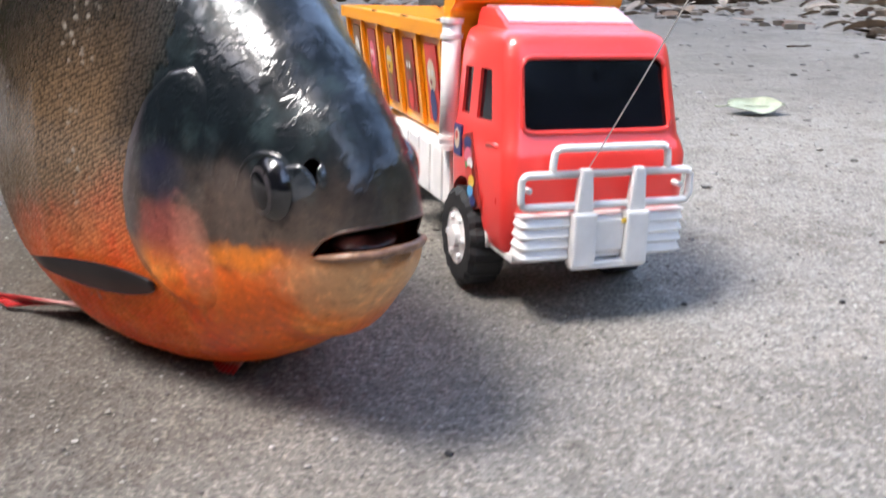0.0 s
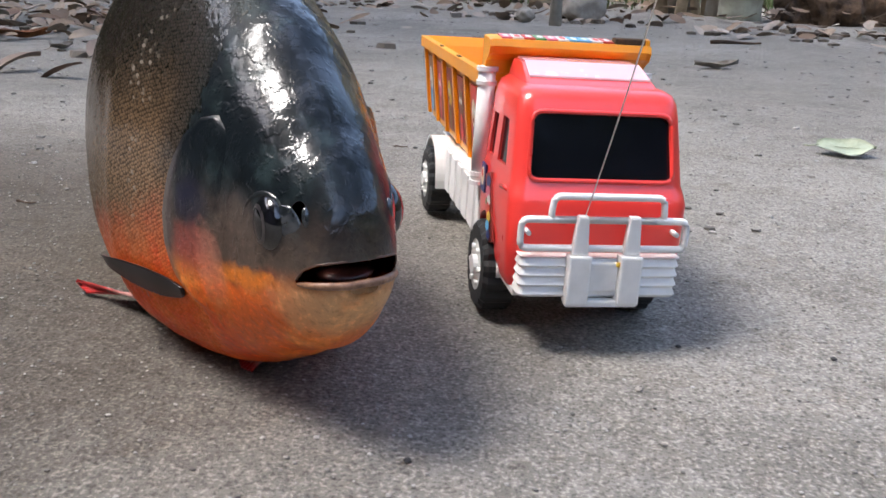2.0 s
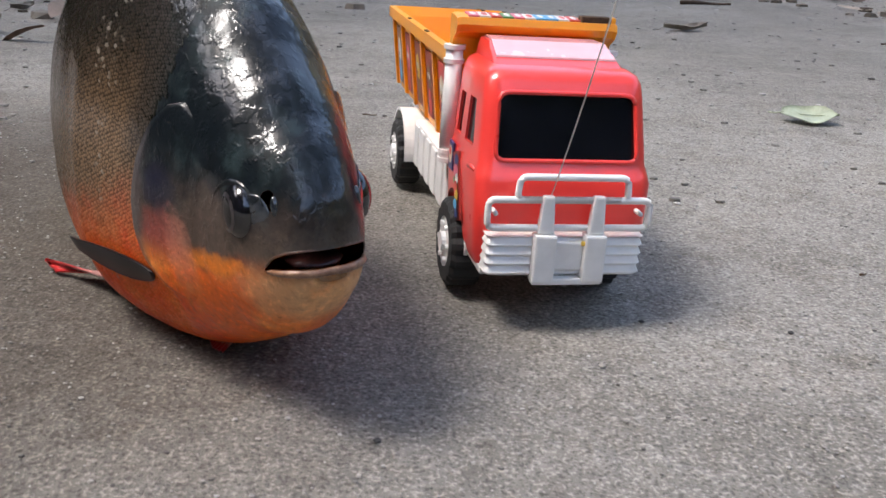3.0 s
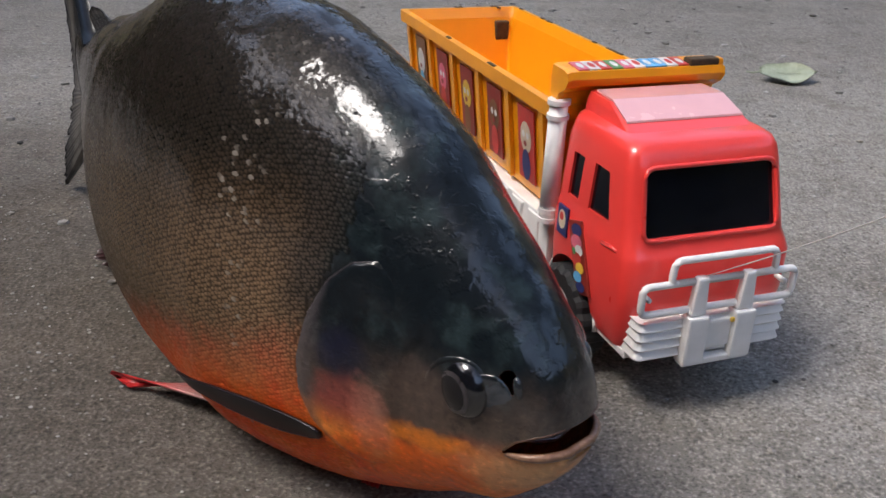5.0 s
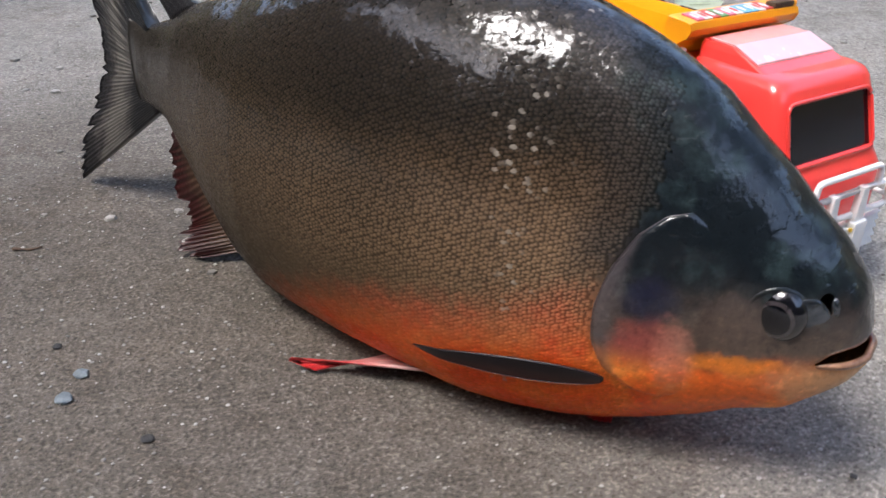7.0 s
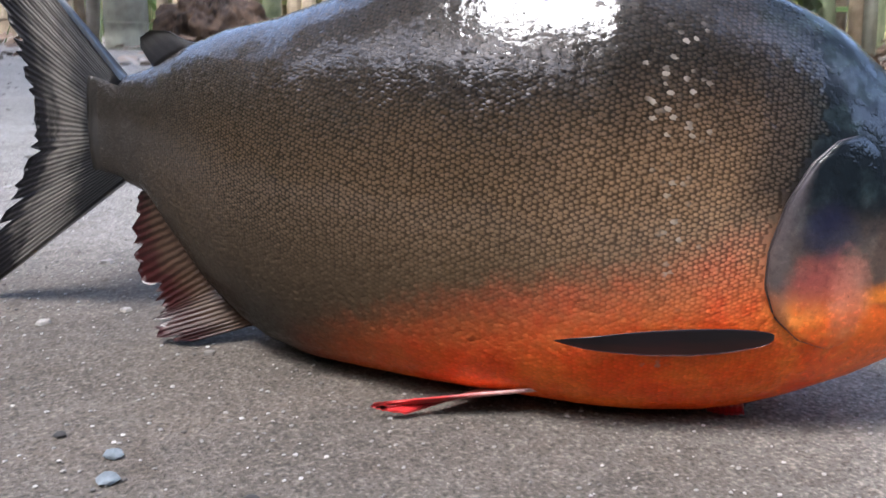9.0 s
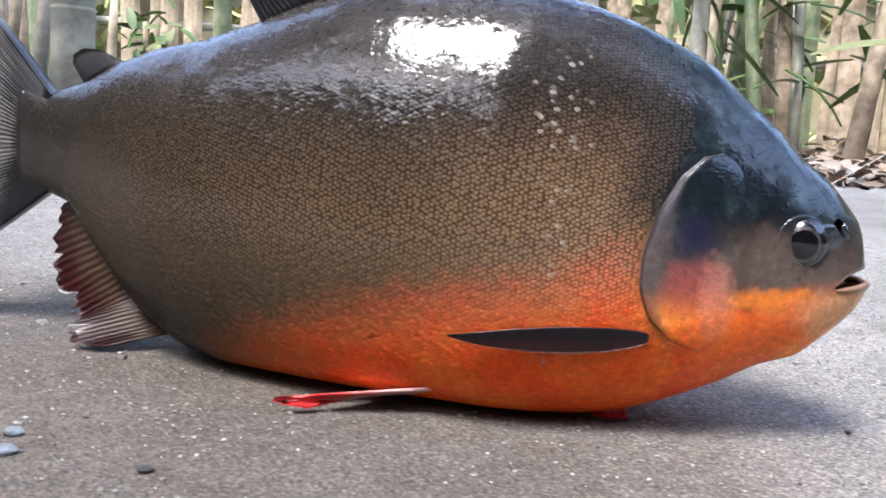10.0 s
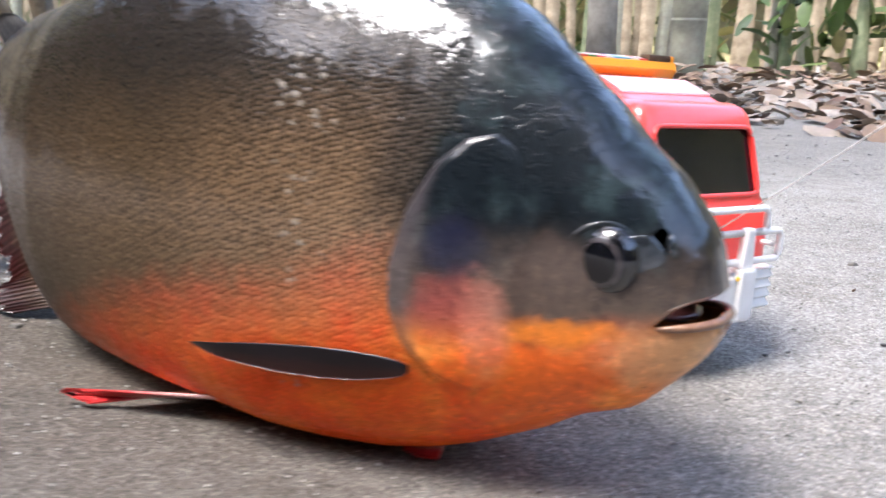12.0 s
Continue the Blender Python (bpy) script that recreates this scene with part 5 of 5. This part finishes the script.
def clod_place(rnd):
    a = rnd.uniform(-0.7, 2.4)
    r = float(LITTER_EDGE(min(a, 1.95))) + 0.05 + 1.8 * rnd.random() ** 1.5
    return (0.1 + r * math.cos(a), 0.2 + r * math.sin(a)) if rnd.random() < 0.75 else (rnd.gauss(-1.3, 0.35), rnd.gauss(2.1, 0.45))


scatter_stones("earth_clods", 900, clod_place, 0.030, CLOD, "dark clods of earth and bark along the yard's edge", "clod", 8, 0.7)


def rock(x, y, r, mat, label, seed):
    bm = bmesh.new()
    bmesh.ops.create_icosphere(bm, subdivisions=4, radius=r)
    for v in bm.verts:
        d = v.co.normalized()
        v.co *= 1 + 0.22 * noise.noise(d * 1.8 + Vector((seed, 3, 0))) + 0.07 * noise.noise(d * 6 + Vector((seed, 0, 0)))
        v.co.z *= 0.8
    ob = part("rock", bm, mat, None, "", True)
    ob.matrix_basis = pose(x, y, r * 0.55)
    return tagged(ob, label, "rock", "rocks at the yard's edge")


rock(0.02, 3.22, 0.075, PALE_STONE, "pale grey rock lying on the earth", 1)
rock(-0.16, 3.05, 0.030, PALE_STONE, "small pale rock lying on the earth", 2)
rock(-0.98, 4.75, 0.10, PALE_STONE, "pale grey rock by the stakes", 3)
rock(1.62, 3.70, 0.05, PALE_STONE, "small pale rock among dry leaves", 4)


def build_stump(x, y):
    """A broad dark root stock with ridges."""
    bm = bmesh.new()
    bmesh.ops.create_uvsphere(bm, u_segments=110, v_segments=48, radius=1.0)
    for v in bm.verts:
        a = math.atan2(v.co.y, v.co.x)
        k = 1 + 0.06 * math.sin(a * 11 + v.co.z * 3) + 0.05 * math.sin(a * 27 + 5 * noise.noise(v.co * 2)) + 0.2 * noise.noise(v.co * 2.4) + 0.10 * noise.noise(v.co * 7)
        v.co = Vector((v.co.x * 0.21 * k, v.co.y * 0.20 * k, max(-0.02, v.co.z * 0.16 * k + 0.04)))
    ob = part("tree_stump", bm, BARK, None, "", True)
    ob.matrix_basis = pose(x, y, 0)
    return tagged(ob, "broad dark brown ridged tree stump", "tree stump")


build_stump(0.93, 3.62)


def bundle(x, y, count, seed, label, spread, h):
    """Loose dry stakes leaning together: each stake a part."""
    rnd = random.Random(seed)
    thing = new("stake_bundle")
    for k in range(count):
        px, py = rnd.uniform(-spread, spread), rnd.uniform(-0.12, 0.12)
        lx, ly = rnd.gauss(0, 0.16), rnd.gauss(0, 0.06)
        r = rnd.uniform(0.010, 0.026)
        tube([(px, py, -0.01), (px + lx * h * 0.5, py + ly * h * 0.5, h * 0.5), (px + lx * h, py + ly * h, h * rnd.uniform(0.8, 1.1))], [r, r * 0.95, r * 0.8], DRY if k % 3 else TRUNK, "stake", thing, "", 8)
    thing.matrix_basis = pose(x, y, 0)
    return tagged(thing, label, "stakes")


bundle(-0.60, 4.35, 13, 2, "bundle of dry split bamboo stakes leaning together", 0.26, 0.9)
bundle(0.40, 3.75, 9, 3, "thin dry stakes beside the bamboo post", 0.10, 0.5)
bundle(-1.55, 4.9, 5, 4, "few dry stakes at the yard's edge", 0.4, 0.8)
culm("bamboo_piece", -0.22, 4.30, 0.05, 0.35, DRY, "short cut piece of dry bamboo", (0, 0), 9)


# fence of split bamboo and dry sheaths: each slat a part
FENCE_LINE = [(-4.6, 5.6), (-1.4, 5.5), (1.0, 5.0), (2.6, 4.1), (3.9, 2.6), (4.4, 0.6)]


def build_fence():
    rnd = random.Random(31)
    runs = []
    for (x0, y0), (x1, y1) in zip(FENCE_LINE, FENCE_LINE[1:]):
        fence = new("bamboo_fence")
        length = math.hypot(x1 - x0, y1 - y0)
        turn = math.degrees(math.atan2(y1 - y0, x1 - x0))
        meshes = []
        for k in range(6):
            w, h = 0.05 + 0.012 * k, 1.55 + 0.08 * (k % 3)
            bm = bmesh.new()
            bmesh.ops.create_grid(bm, x_segments=4, y_segments=6, size=0.5)
            for v in bm.verts:
                bow = 0.4 * w * (0.25 - v.co.x ** 2)
                v.co = Vector((v.co.x * w, -bow * 2 + 0.004 * math.sin(v.co.y * 9 + k), (v.co.y + 0.5) * h))
            bmesh.ops.solidify(bm, geom=bm.faces[:], thickness=0.006)
            me = bpy.data.meshes.new("slat")
            bm.to_mesh(me)
            bm.free()
            me.materials.append((DRY, BAMBOO, DRY, TRUNK, DRY, GREEN_BAMBOO)[k])
            meshes.append(me)
        x = 0.0
        while x < length:
            k = rnd.choice((0, 0, 1, 2, 2, 3, 4, 4, 0, 2, 5)) if x0 > -1.5 else rnd.choice((0, 2, 3))
            if rnd.random() < 0.93:
                slat = new("slat", meshes[k])
                slat.parent = fence
                slat.matrix_basis = pose(x, rnd.uniform(-0.03, 0.03), -0.01, 0, rnd.uniform(-2.5, 2.5), rnd.uniform(-12, 12))
            x += (0.05 + 0.012 * k) * rnd.uniform(0.9, 1.35)
        for z in (0.45, 1.25):
            tube([(0, 0.055, z), (length / 2, 0.06, z + 0.01), (length, 0.055, z)], 0.022, BAMBOO, "rail", fence, "", 8)
        fence.matrix_basis = pose(x0, y0, 0, 0, 0, turn)
        tagged(fence, "weathered split-bamboo fence with dry brown sheaths", "fence", "fence round the yard")
        runs.append(fence)
    return runs


build_fence()


# darker hedge set: shade is put into these colours
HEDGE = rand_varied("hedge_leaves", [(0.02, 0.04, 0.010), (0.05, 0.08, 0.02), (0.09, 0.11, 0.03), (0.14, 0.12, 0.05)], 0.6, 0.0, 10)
HEDGE_BANK_SHADED = plain("hedge_bank_shaded", (0.03, 0.04, 0.018), 0.9, 0.3, 3, 0.05)


def build_hedge(name, radius, a0, a1, height, seed, label, bank, leafage):
    """A tall leafy hedge that closes the yard: a rough bank set with many leaves."""
    rnd = random.Random(seed)
    n, m = 90, 14
    verts, faces = [], []
    for i in range(n + 1):
        a = a0 + (a1 - a0) * i / n
        for j in range(m + 1):
            t = j / m
            p = Vector((math.cos(a), math.sin(a), 0))
            r = radius + 0.5 * noise.noise(Vector((a * 6, t * 4, seed))) + 0.5 * t * t
            h = height * (1 + 0.16 * noise.noise(Vector((a * 5, seed, 2)))) * t - 0.02
            verts.append((0.1 + r * p.x, 0.4 + r * p.y, h))
    for i in range(n):
        for j in range(m):
            faces.append((i * (m + 1) + j, (i + 1) * (m + 1) + j, (i + 1) * (m + 1) + j + 1, i * (m + 1) + j + 1))
    hedge = new(name)
    piece("bank", verts, faces, bank, hedge)
    lv, lf = [], []
    for _ in range(int(1500 * (a1 - a0))):
        x, y, z = verts[rnd.randrange(len(verts))]
        k = rnd.uniform(0.93, 1.0)
        bent_sheet(rnd, 0.1 + (x - 0.1) * k + rnd.gauss(0, 0.15), 0.4 + (y - 0.4) * k + rnd.gauss(0, 0.15), max(0.03, z + rnd.gauss(0, 0.2)), rnd.uniform(0.15, 0.4), rnd.uniform(0.05, 0.14), rnd.uniform(0, 6.28),
                   rnd.uniform(-0.3, 1.2), rnd.uniform(-0.7, 0.7), lv, lf, 0.3)
    piece("leaves", lv, lf, leafage, hedge, "green and yellowish hedge leaves")
    return tagged(hedge, label, "hedge", kind="structure")


# brighter copies for the front hedge, with sunlight put into the colour
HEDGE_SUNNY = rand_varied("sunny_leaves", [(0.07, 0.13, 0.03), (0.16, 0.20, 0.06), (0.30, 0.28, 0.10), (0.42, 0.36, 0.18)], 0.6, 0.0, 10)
HEDGE_BANK_LIT = plain("sunny_thicket", (0.30, 0.26, 0.14), 0.9, 0.4, 3, 0.05, other=(0.42, 0.38, 0.22))
build_hedge("hedge_front", 7.0, -0.6, 2.3, 3.2, 1, "tall green and yellowish trees behind the bamboo fence", HEDGE_BANK_LIT, HEDGE_SUNNY)
# next three are added out of view, heights set to shape light and reflections
build_hedge("hedge_side", 5.0, 2.3, 3.75, 3.8, 3, "unseen green hedge added to close the yard", HEDGE_BANK_SHADED, HEDGE)
build_hedge("hedge_back", 4.6, 3.75, 4.8, 6.0, 2, "unseen tall green trees added to close the yard", HEDGE_BANK_SHADED, HEDGE)
build_hedge("hedge_corner", 4.9, 4.8, 5.7, 2.4, 4, "unseen low green hedge added to close the yard", HEDGE_BANK_SHADED, HEDGE)


CANOPY = rand_varied("canopy_leaves", [(0.025, 0.05, 0.012), (0.045, 0.08, 0.02), (0.08, 0.12, 0.03)], 0.5, 0.0, 6)


def overhanging_tree(x, y, h, reach, spread, clumps, seed, label):
    """An added tree out of view: tapered trunk, limbs that reach over the yard, and a crown of leaf clumps with gaps.
    """
    rnd = random.Random(seed)
    tree = new("tree")
    tube([(0.10 * math.sin(t * 5), 0.06 * math.cos(t * 4), t * h - 0.05) for t in np.linspace(0, 1, 9)], [0.17 * (1 - 0.6 * t) for t in np.linspace(0, 1, 9)], BARK, "trunk", tree, "", 12)
    lv, lf = [], []
    for k in range(clumps):
        cx, cy = reach[0] * rnd.uniform(0.0, 1.25) + rnd.gauss(0, spread), reach[1] * rnd.uniform(0.0, 1.25) + rnd.gauss(0, spread)
        cz = h * rnd.uniform(0.85, 1.3)
        if math.hypot(x + cx - SKY_GAP[0] * cz / 4.5, y + cy - SKY_GAP[1] * cz / 4.5) < 1.15 + 0.35 * rnd.random():
            continue
        if k % 7 == 0:
            tube([(0.1, 0, h * 0.7), (cx * 0.5, cy * 0.5, (h * 0.8 + cz) / 2), (cx, cy, cz)], [0.06, 0.035, 0.012], BARK, "limb", tree, "", 7)
        for _ in range(34):
            bent_sheet(rnd, cx + rnd.gauss(0, 0.36), cy + rnd.gauss(0, 0.36), cz + rnd.gauss(0, 0.22), rnd.uniform(0.14, 0.32), rnd.uniform(0.06, 0.12), rnd.uniform(0, 6.28), rnd.uniform(-0.9, 0.9), rnd.uniform(-0.7, 0.7), lv, lf, 0.25)
    piece("crown", lv, lf, CANOPY, tree, "dark green leaves in loose clumps")
    tree.matrix_basis = pose(x, y, 0)
    return tagged(tree, label, "tree", "trees over the yard")


# unseen trees block the sky mirrored in the fish; crowns stay open sunwards
SKY_GAP = (-2.0, -0.25)
overhanging_tree(-3.2, -2.2, 4.2, (1.9, 1.9), 1.1, 75, 1, "unseen leafy tree added over the packed earth yard")
overhanging_tree(-1.3, -3.6, 4.4, (-0.1, 2.4), 0.9, 45, 2, "unseen leafy tree added over the packed earth yard")
overhanging_tree(4.3, -2.0, 4.3, (-2.2, 3.3), 0.9, 48, 4, "unseen leafy tree added over the packed earth yard")
overhanging_tree(-3.6, 2.6, 4.2, (2.0, -0.6), 1.0, 70, 3, "unseen leafy tree added over the packed earth yard")


def leafy_plant(x, y, stems, h, leaves, seed, label, name="banana_plant", leaf=(0.30, 0.045), spread=0.25):
    """Several stems with many narrow leaves."""
    rnd = random.Random(seed)
    plant = new(name)
    verts, faces = [], []
    for k in range(stems):
        px, py = rnd.gauss(0, spread), rnd.gauss(0, spread * 0.7)
        lx, ly = rnd.gauss(0, 0.08), rnd.gauss(0, 0.08)
        r = rnd.uniform(0.018, 0.045)
        hh = h * rnd.uniform(0.7, 1.15)
        tube([(px + lx * t * hh, py + ly * t * hh, t * hh - 0.01) for t in np.linspace(0, 1, 5)], [r * (1 - 0.5 * t) for t in np.linspace(0, 1, 5)], rnd.choice((BAMBOO, DRY, DRY, GREEN_BAMBOO)), "stem", plant, "", 8)
        for _ in range(leaves):
            t = rnd.uniform(0.12, 1.05)
            bent_sheet(rnd, px + lx * t * hh + rnd.gauss(0, 0.09), py + ly * t * hh + rnd.gauss(0, 0.09), t * hh + rnd.gauss(0, 0.05), leaf[0] * rnd.uniform(0.6, 1.2), leaf[1] * rnd.uniform(0.7, 1.3),
                       rnd.uniform(0, 6.28), rnd.uniform(-0.2, 1.3), rnd.uniform(-0.6, 0.6), verts, faces, rnd.uniform(0.1, 0.4))
    piece("leaves", verts, faces, FOLIAGE, plant, "narrow green leaves")
    plant.matrix_basis = pose(x, y, 0)
    return tagged(plant, label, "plant", "plants along the fence")


leafy_plant(2.85, 2.45, 9, 1.5, 9, 1, "clump of green leafy plants before the fence", "shrub")
leafy_plant(3.15, 1.75, 10, 1.6, 12, 2, "clump of green leafy plants before the fence", "shrub")
leafy_plant(3.3, 1.1, 9, 1.6, 20, 5, "dense green leafy shrub before the fence", "shrub")
leafy_plant(2.55, 3.45, 4, 0.55, 26, 3, "low green plant among dry leaves", "shrub", (0.14, 0.05), 0.15)
leafy_plant(2.95, 2.9, 4, 0.9, 16, 6, "low green plant at the fence's foot", "shrub", (0.18, 0.05), 0.2)
leafy_plant(1.15, 4.45, 3, 0.5, 20, 4, "low green plant by the bamboo pole", "shrub", (0.12, 0.04), 0.12)


def build_grass():
    rnd = random.Random(41)
    verts, faces = [], []
    for _ in range(5200):
        x, y = rnd.uniform(-4.2, 1.4), rnd.uniform(4.3, 6.2)
        if noise.noise(Vector((x, y, 7))) < -0.15:
            continue
        h, t = rnd.uniform(0.06, 0.2), rnd.uniform(0, 6.28)
        c, s = math.cos(t) * 0.004, math.sin(t) * 0.004
        bx, by = rnd.gauss(0, 0.04), rnd.gauss(0, 0.04)
        b = len(verts)
        verts += [(x - c, y - s, -0.01), (x + c, y + s, -0.01), (x + bx * 0.4 + c * 0.7, y + by * 0.4 + s * 0.7, h * 0.6), (x + bx * 0.4 - c * 0.7, y + by * 0.4 - s * 0.7, h * 0.6), (x + bx, y + by, h)]
        faces += [(b, b + 1, b + 2, b + 3), (b + 3, b + 2, b + 4)]
    return tagged(piece("grass", verts, faces, GRASS), "sparse green grass beyond the yard", "grass", kind="stuff")


build_grass()


# ---- single leaves on the yard ----
def fallen_leaf(x, y, length, width, turn, mat, label, curl, tilt=0.0):
    n, verts, faces = 12, [], []
    for side in (0, 1):
        for i in range(n + 1):
            t = i / n
            w = width * (math.sin(math.pi * min(1, 0.03 + 0.97 * t)) ** 0.75)
            for s in (-1, -0.5, 0, 0.5, 1):
                z = curl * length * (0.18 * s * s + 0.22 * (t - 0.45) ** 2 * 2) + 0.0008 - side * 0.0005 + 0.0015 * math.sin(t * 9 + s)
                verts.append(((t - 0.5) * length, s * w * 0.5, z + 0.002))
    m = (n + 1) * 5
    for i in range(n):
        for k in range(4):
            f = (i * 5 + k, (i + 1) * 5 + k, (i + 1) * 5 + k + 1, i * 5 + k + 1)
            faces += [f, tuple(m + q for q in f[::-1])]
    rim = [i * 5 for i in range(n + 1)] + [n * 5 + k for k in range(1, 5)] + [i * 5 + 4 for i in range(n - 1, -1, -1)] + [3, 2, 1]
    for a, b in zip(rim, rim[1:] + rim[:1]):
        faces.append((a, b, m + b, m + a))
    leaf = new("fallen_leaf")
    piece("blade", verts, faces, mat, leaf)
    tube([(-length * 0.5, 0, curl * length * 0.07 + 0.003), (-length * 0.62, 0.001, 0.002), (-length * 0.72, 0.004, 0.0012)], 0.0007, mat, "stalk", leaf, "", 6)
    tube([((t - 0.5) * length, 0, curl * length * 0.44 * (t - 0.45) ** 2 + 0.0033) for t in np.linspace(0.0, 0.95, 8)], 0.0005, mat, "midrib", leaf, "", 6)
    leaf.matrix_basis = pose(x, y, 0.45 * width * math.sin(radians(abs(tilt))), tilt, 0, turn)
    return tagged(leaf, label, "leaf", "leaves fallen on the yard")


GREEN_LEAF = plain("pale_green_leaf", (0.36, 0.41, 0.27), 0.5, 0.15, 120, 0.0004, other=(0.46, 0.50, 0.36))
BROWN_LEAF = plain("brown_leaf", (0.22, 0.17, 0.13), 0.7, 0.3, 60, 0.0006, other=(0.48, 0.43, 0.37))
RUST_LEAF = plain("rust_leaf", (0.30, 0.10, 0.025), 0.6, 0.3, 100, 0.0006)
fallen_leaf(0.366, 0.950, 0.054, 0.040, -8, GREEN_LEAF, "pale grey-green leaf lying tilted on packed earth", 0.22, 14)
fallen_leaf(0.318, 1.745, 0.085, 0.030, 20, BROWN_LEAF, "curled brown dry leaf lying on earth", 0.5)
fallen_leaf(-1.05, 1.72, 0.10, 0.05, 30, RUST_LEAF, "rust-coloured dry leaf lying on earth", 0.7)
fallen_leaf(-1.16, 1.80, 0.07, 0.04, 110, BROWN_LEAF, "curled brown dry leaf lying on earth", 0.5)
fallen_leaf(-0.86, 1.55, 0.05, 0.025, 70, BROWN_LEAF, "small curled brown leaf lying on earth", 0.8)
fallen_leaf(2.30, 1.78, 0.13, 0.06, 200, RUST_LEAF, "yellow-brown dry leaf among the litter", 0.6)


# ---- bits on the yard ----
def twig(x, y, length, turn, r, label, seed):
    rnd = random.Random(seed)
    pts = [((t - 0.5) * length, 0.06 * length * math.sin(t * 5 + seed), r * 0.9 + 0.3 * r * math.sin(t * 7)) for t in np.linspace(0, 1, 8)]
    ob = tube(pts, [r * (1 - 0.5 * t) * rnd.uniform(0.8, 1.2) for t in np.linspace(0, 1, 8)], BARK, "twig", None, "", 7)
    ob.matrix_basis = pose(x, y, 0, 0, 0, turn)
    return tagged(ob, label, "twig", "twigs on the yard")


twig(-0.058, 0.850, 0.014, 10, 0.0008, "tiny dark twig lying on packed earth", 1)
twig(-0.263, 0.569, 0.016, -5, 0.0009, "tiny dark twig lying on packed earth", 2)
twig(0.303, 0.513, 0.005, 30, 0.0008, "tiny dark twig lying on packed earth", 3)
twig(0.66, 1.68, 0.05, 15, 0.002, "thin dark twig lying on packed earth", 4)
twig(0.42, 2.35, 0.12, 5, 0.005, "dark fallen branch piece on the earth", 5)
twig(0.70, 2.75, 0.14, 8, 0.007, "dark fallen branch piece on the earth", 6)
for k, (bx, by, br) in enumerate(((0.362, 0.766, 0.0030), (0.247, 0.424, 0.0016), (0.158, 0.370, 0.0016), (-0.237, 0.464, 0.0022), (0.52, 0.98, 0.0030), (-0.31, 0.75, 0.0026))):
    pebble(bx, by, br, DARK_STONE if k % 2 else PALE_STONE, "tiny pebble lying on packed earth", 20 + k)
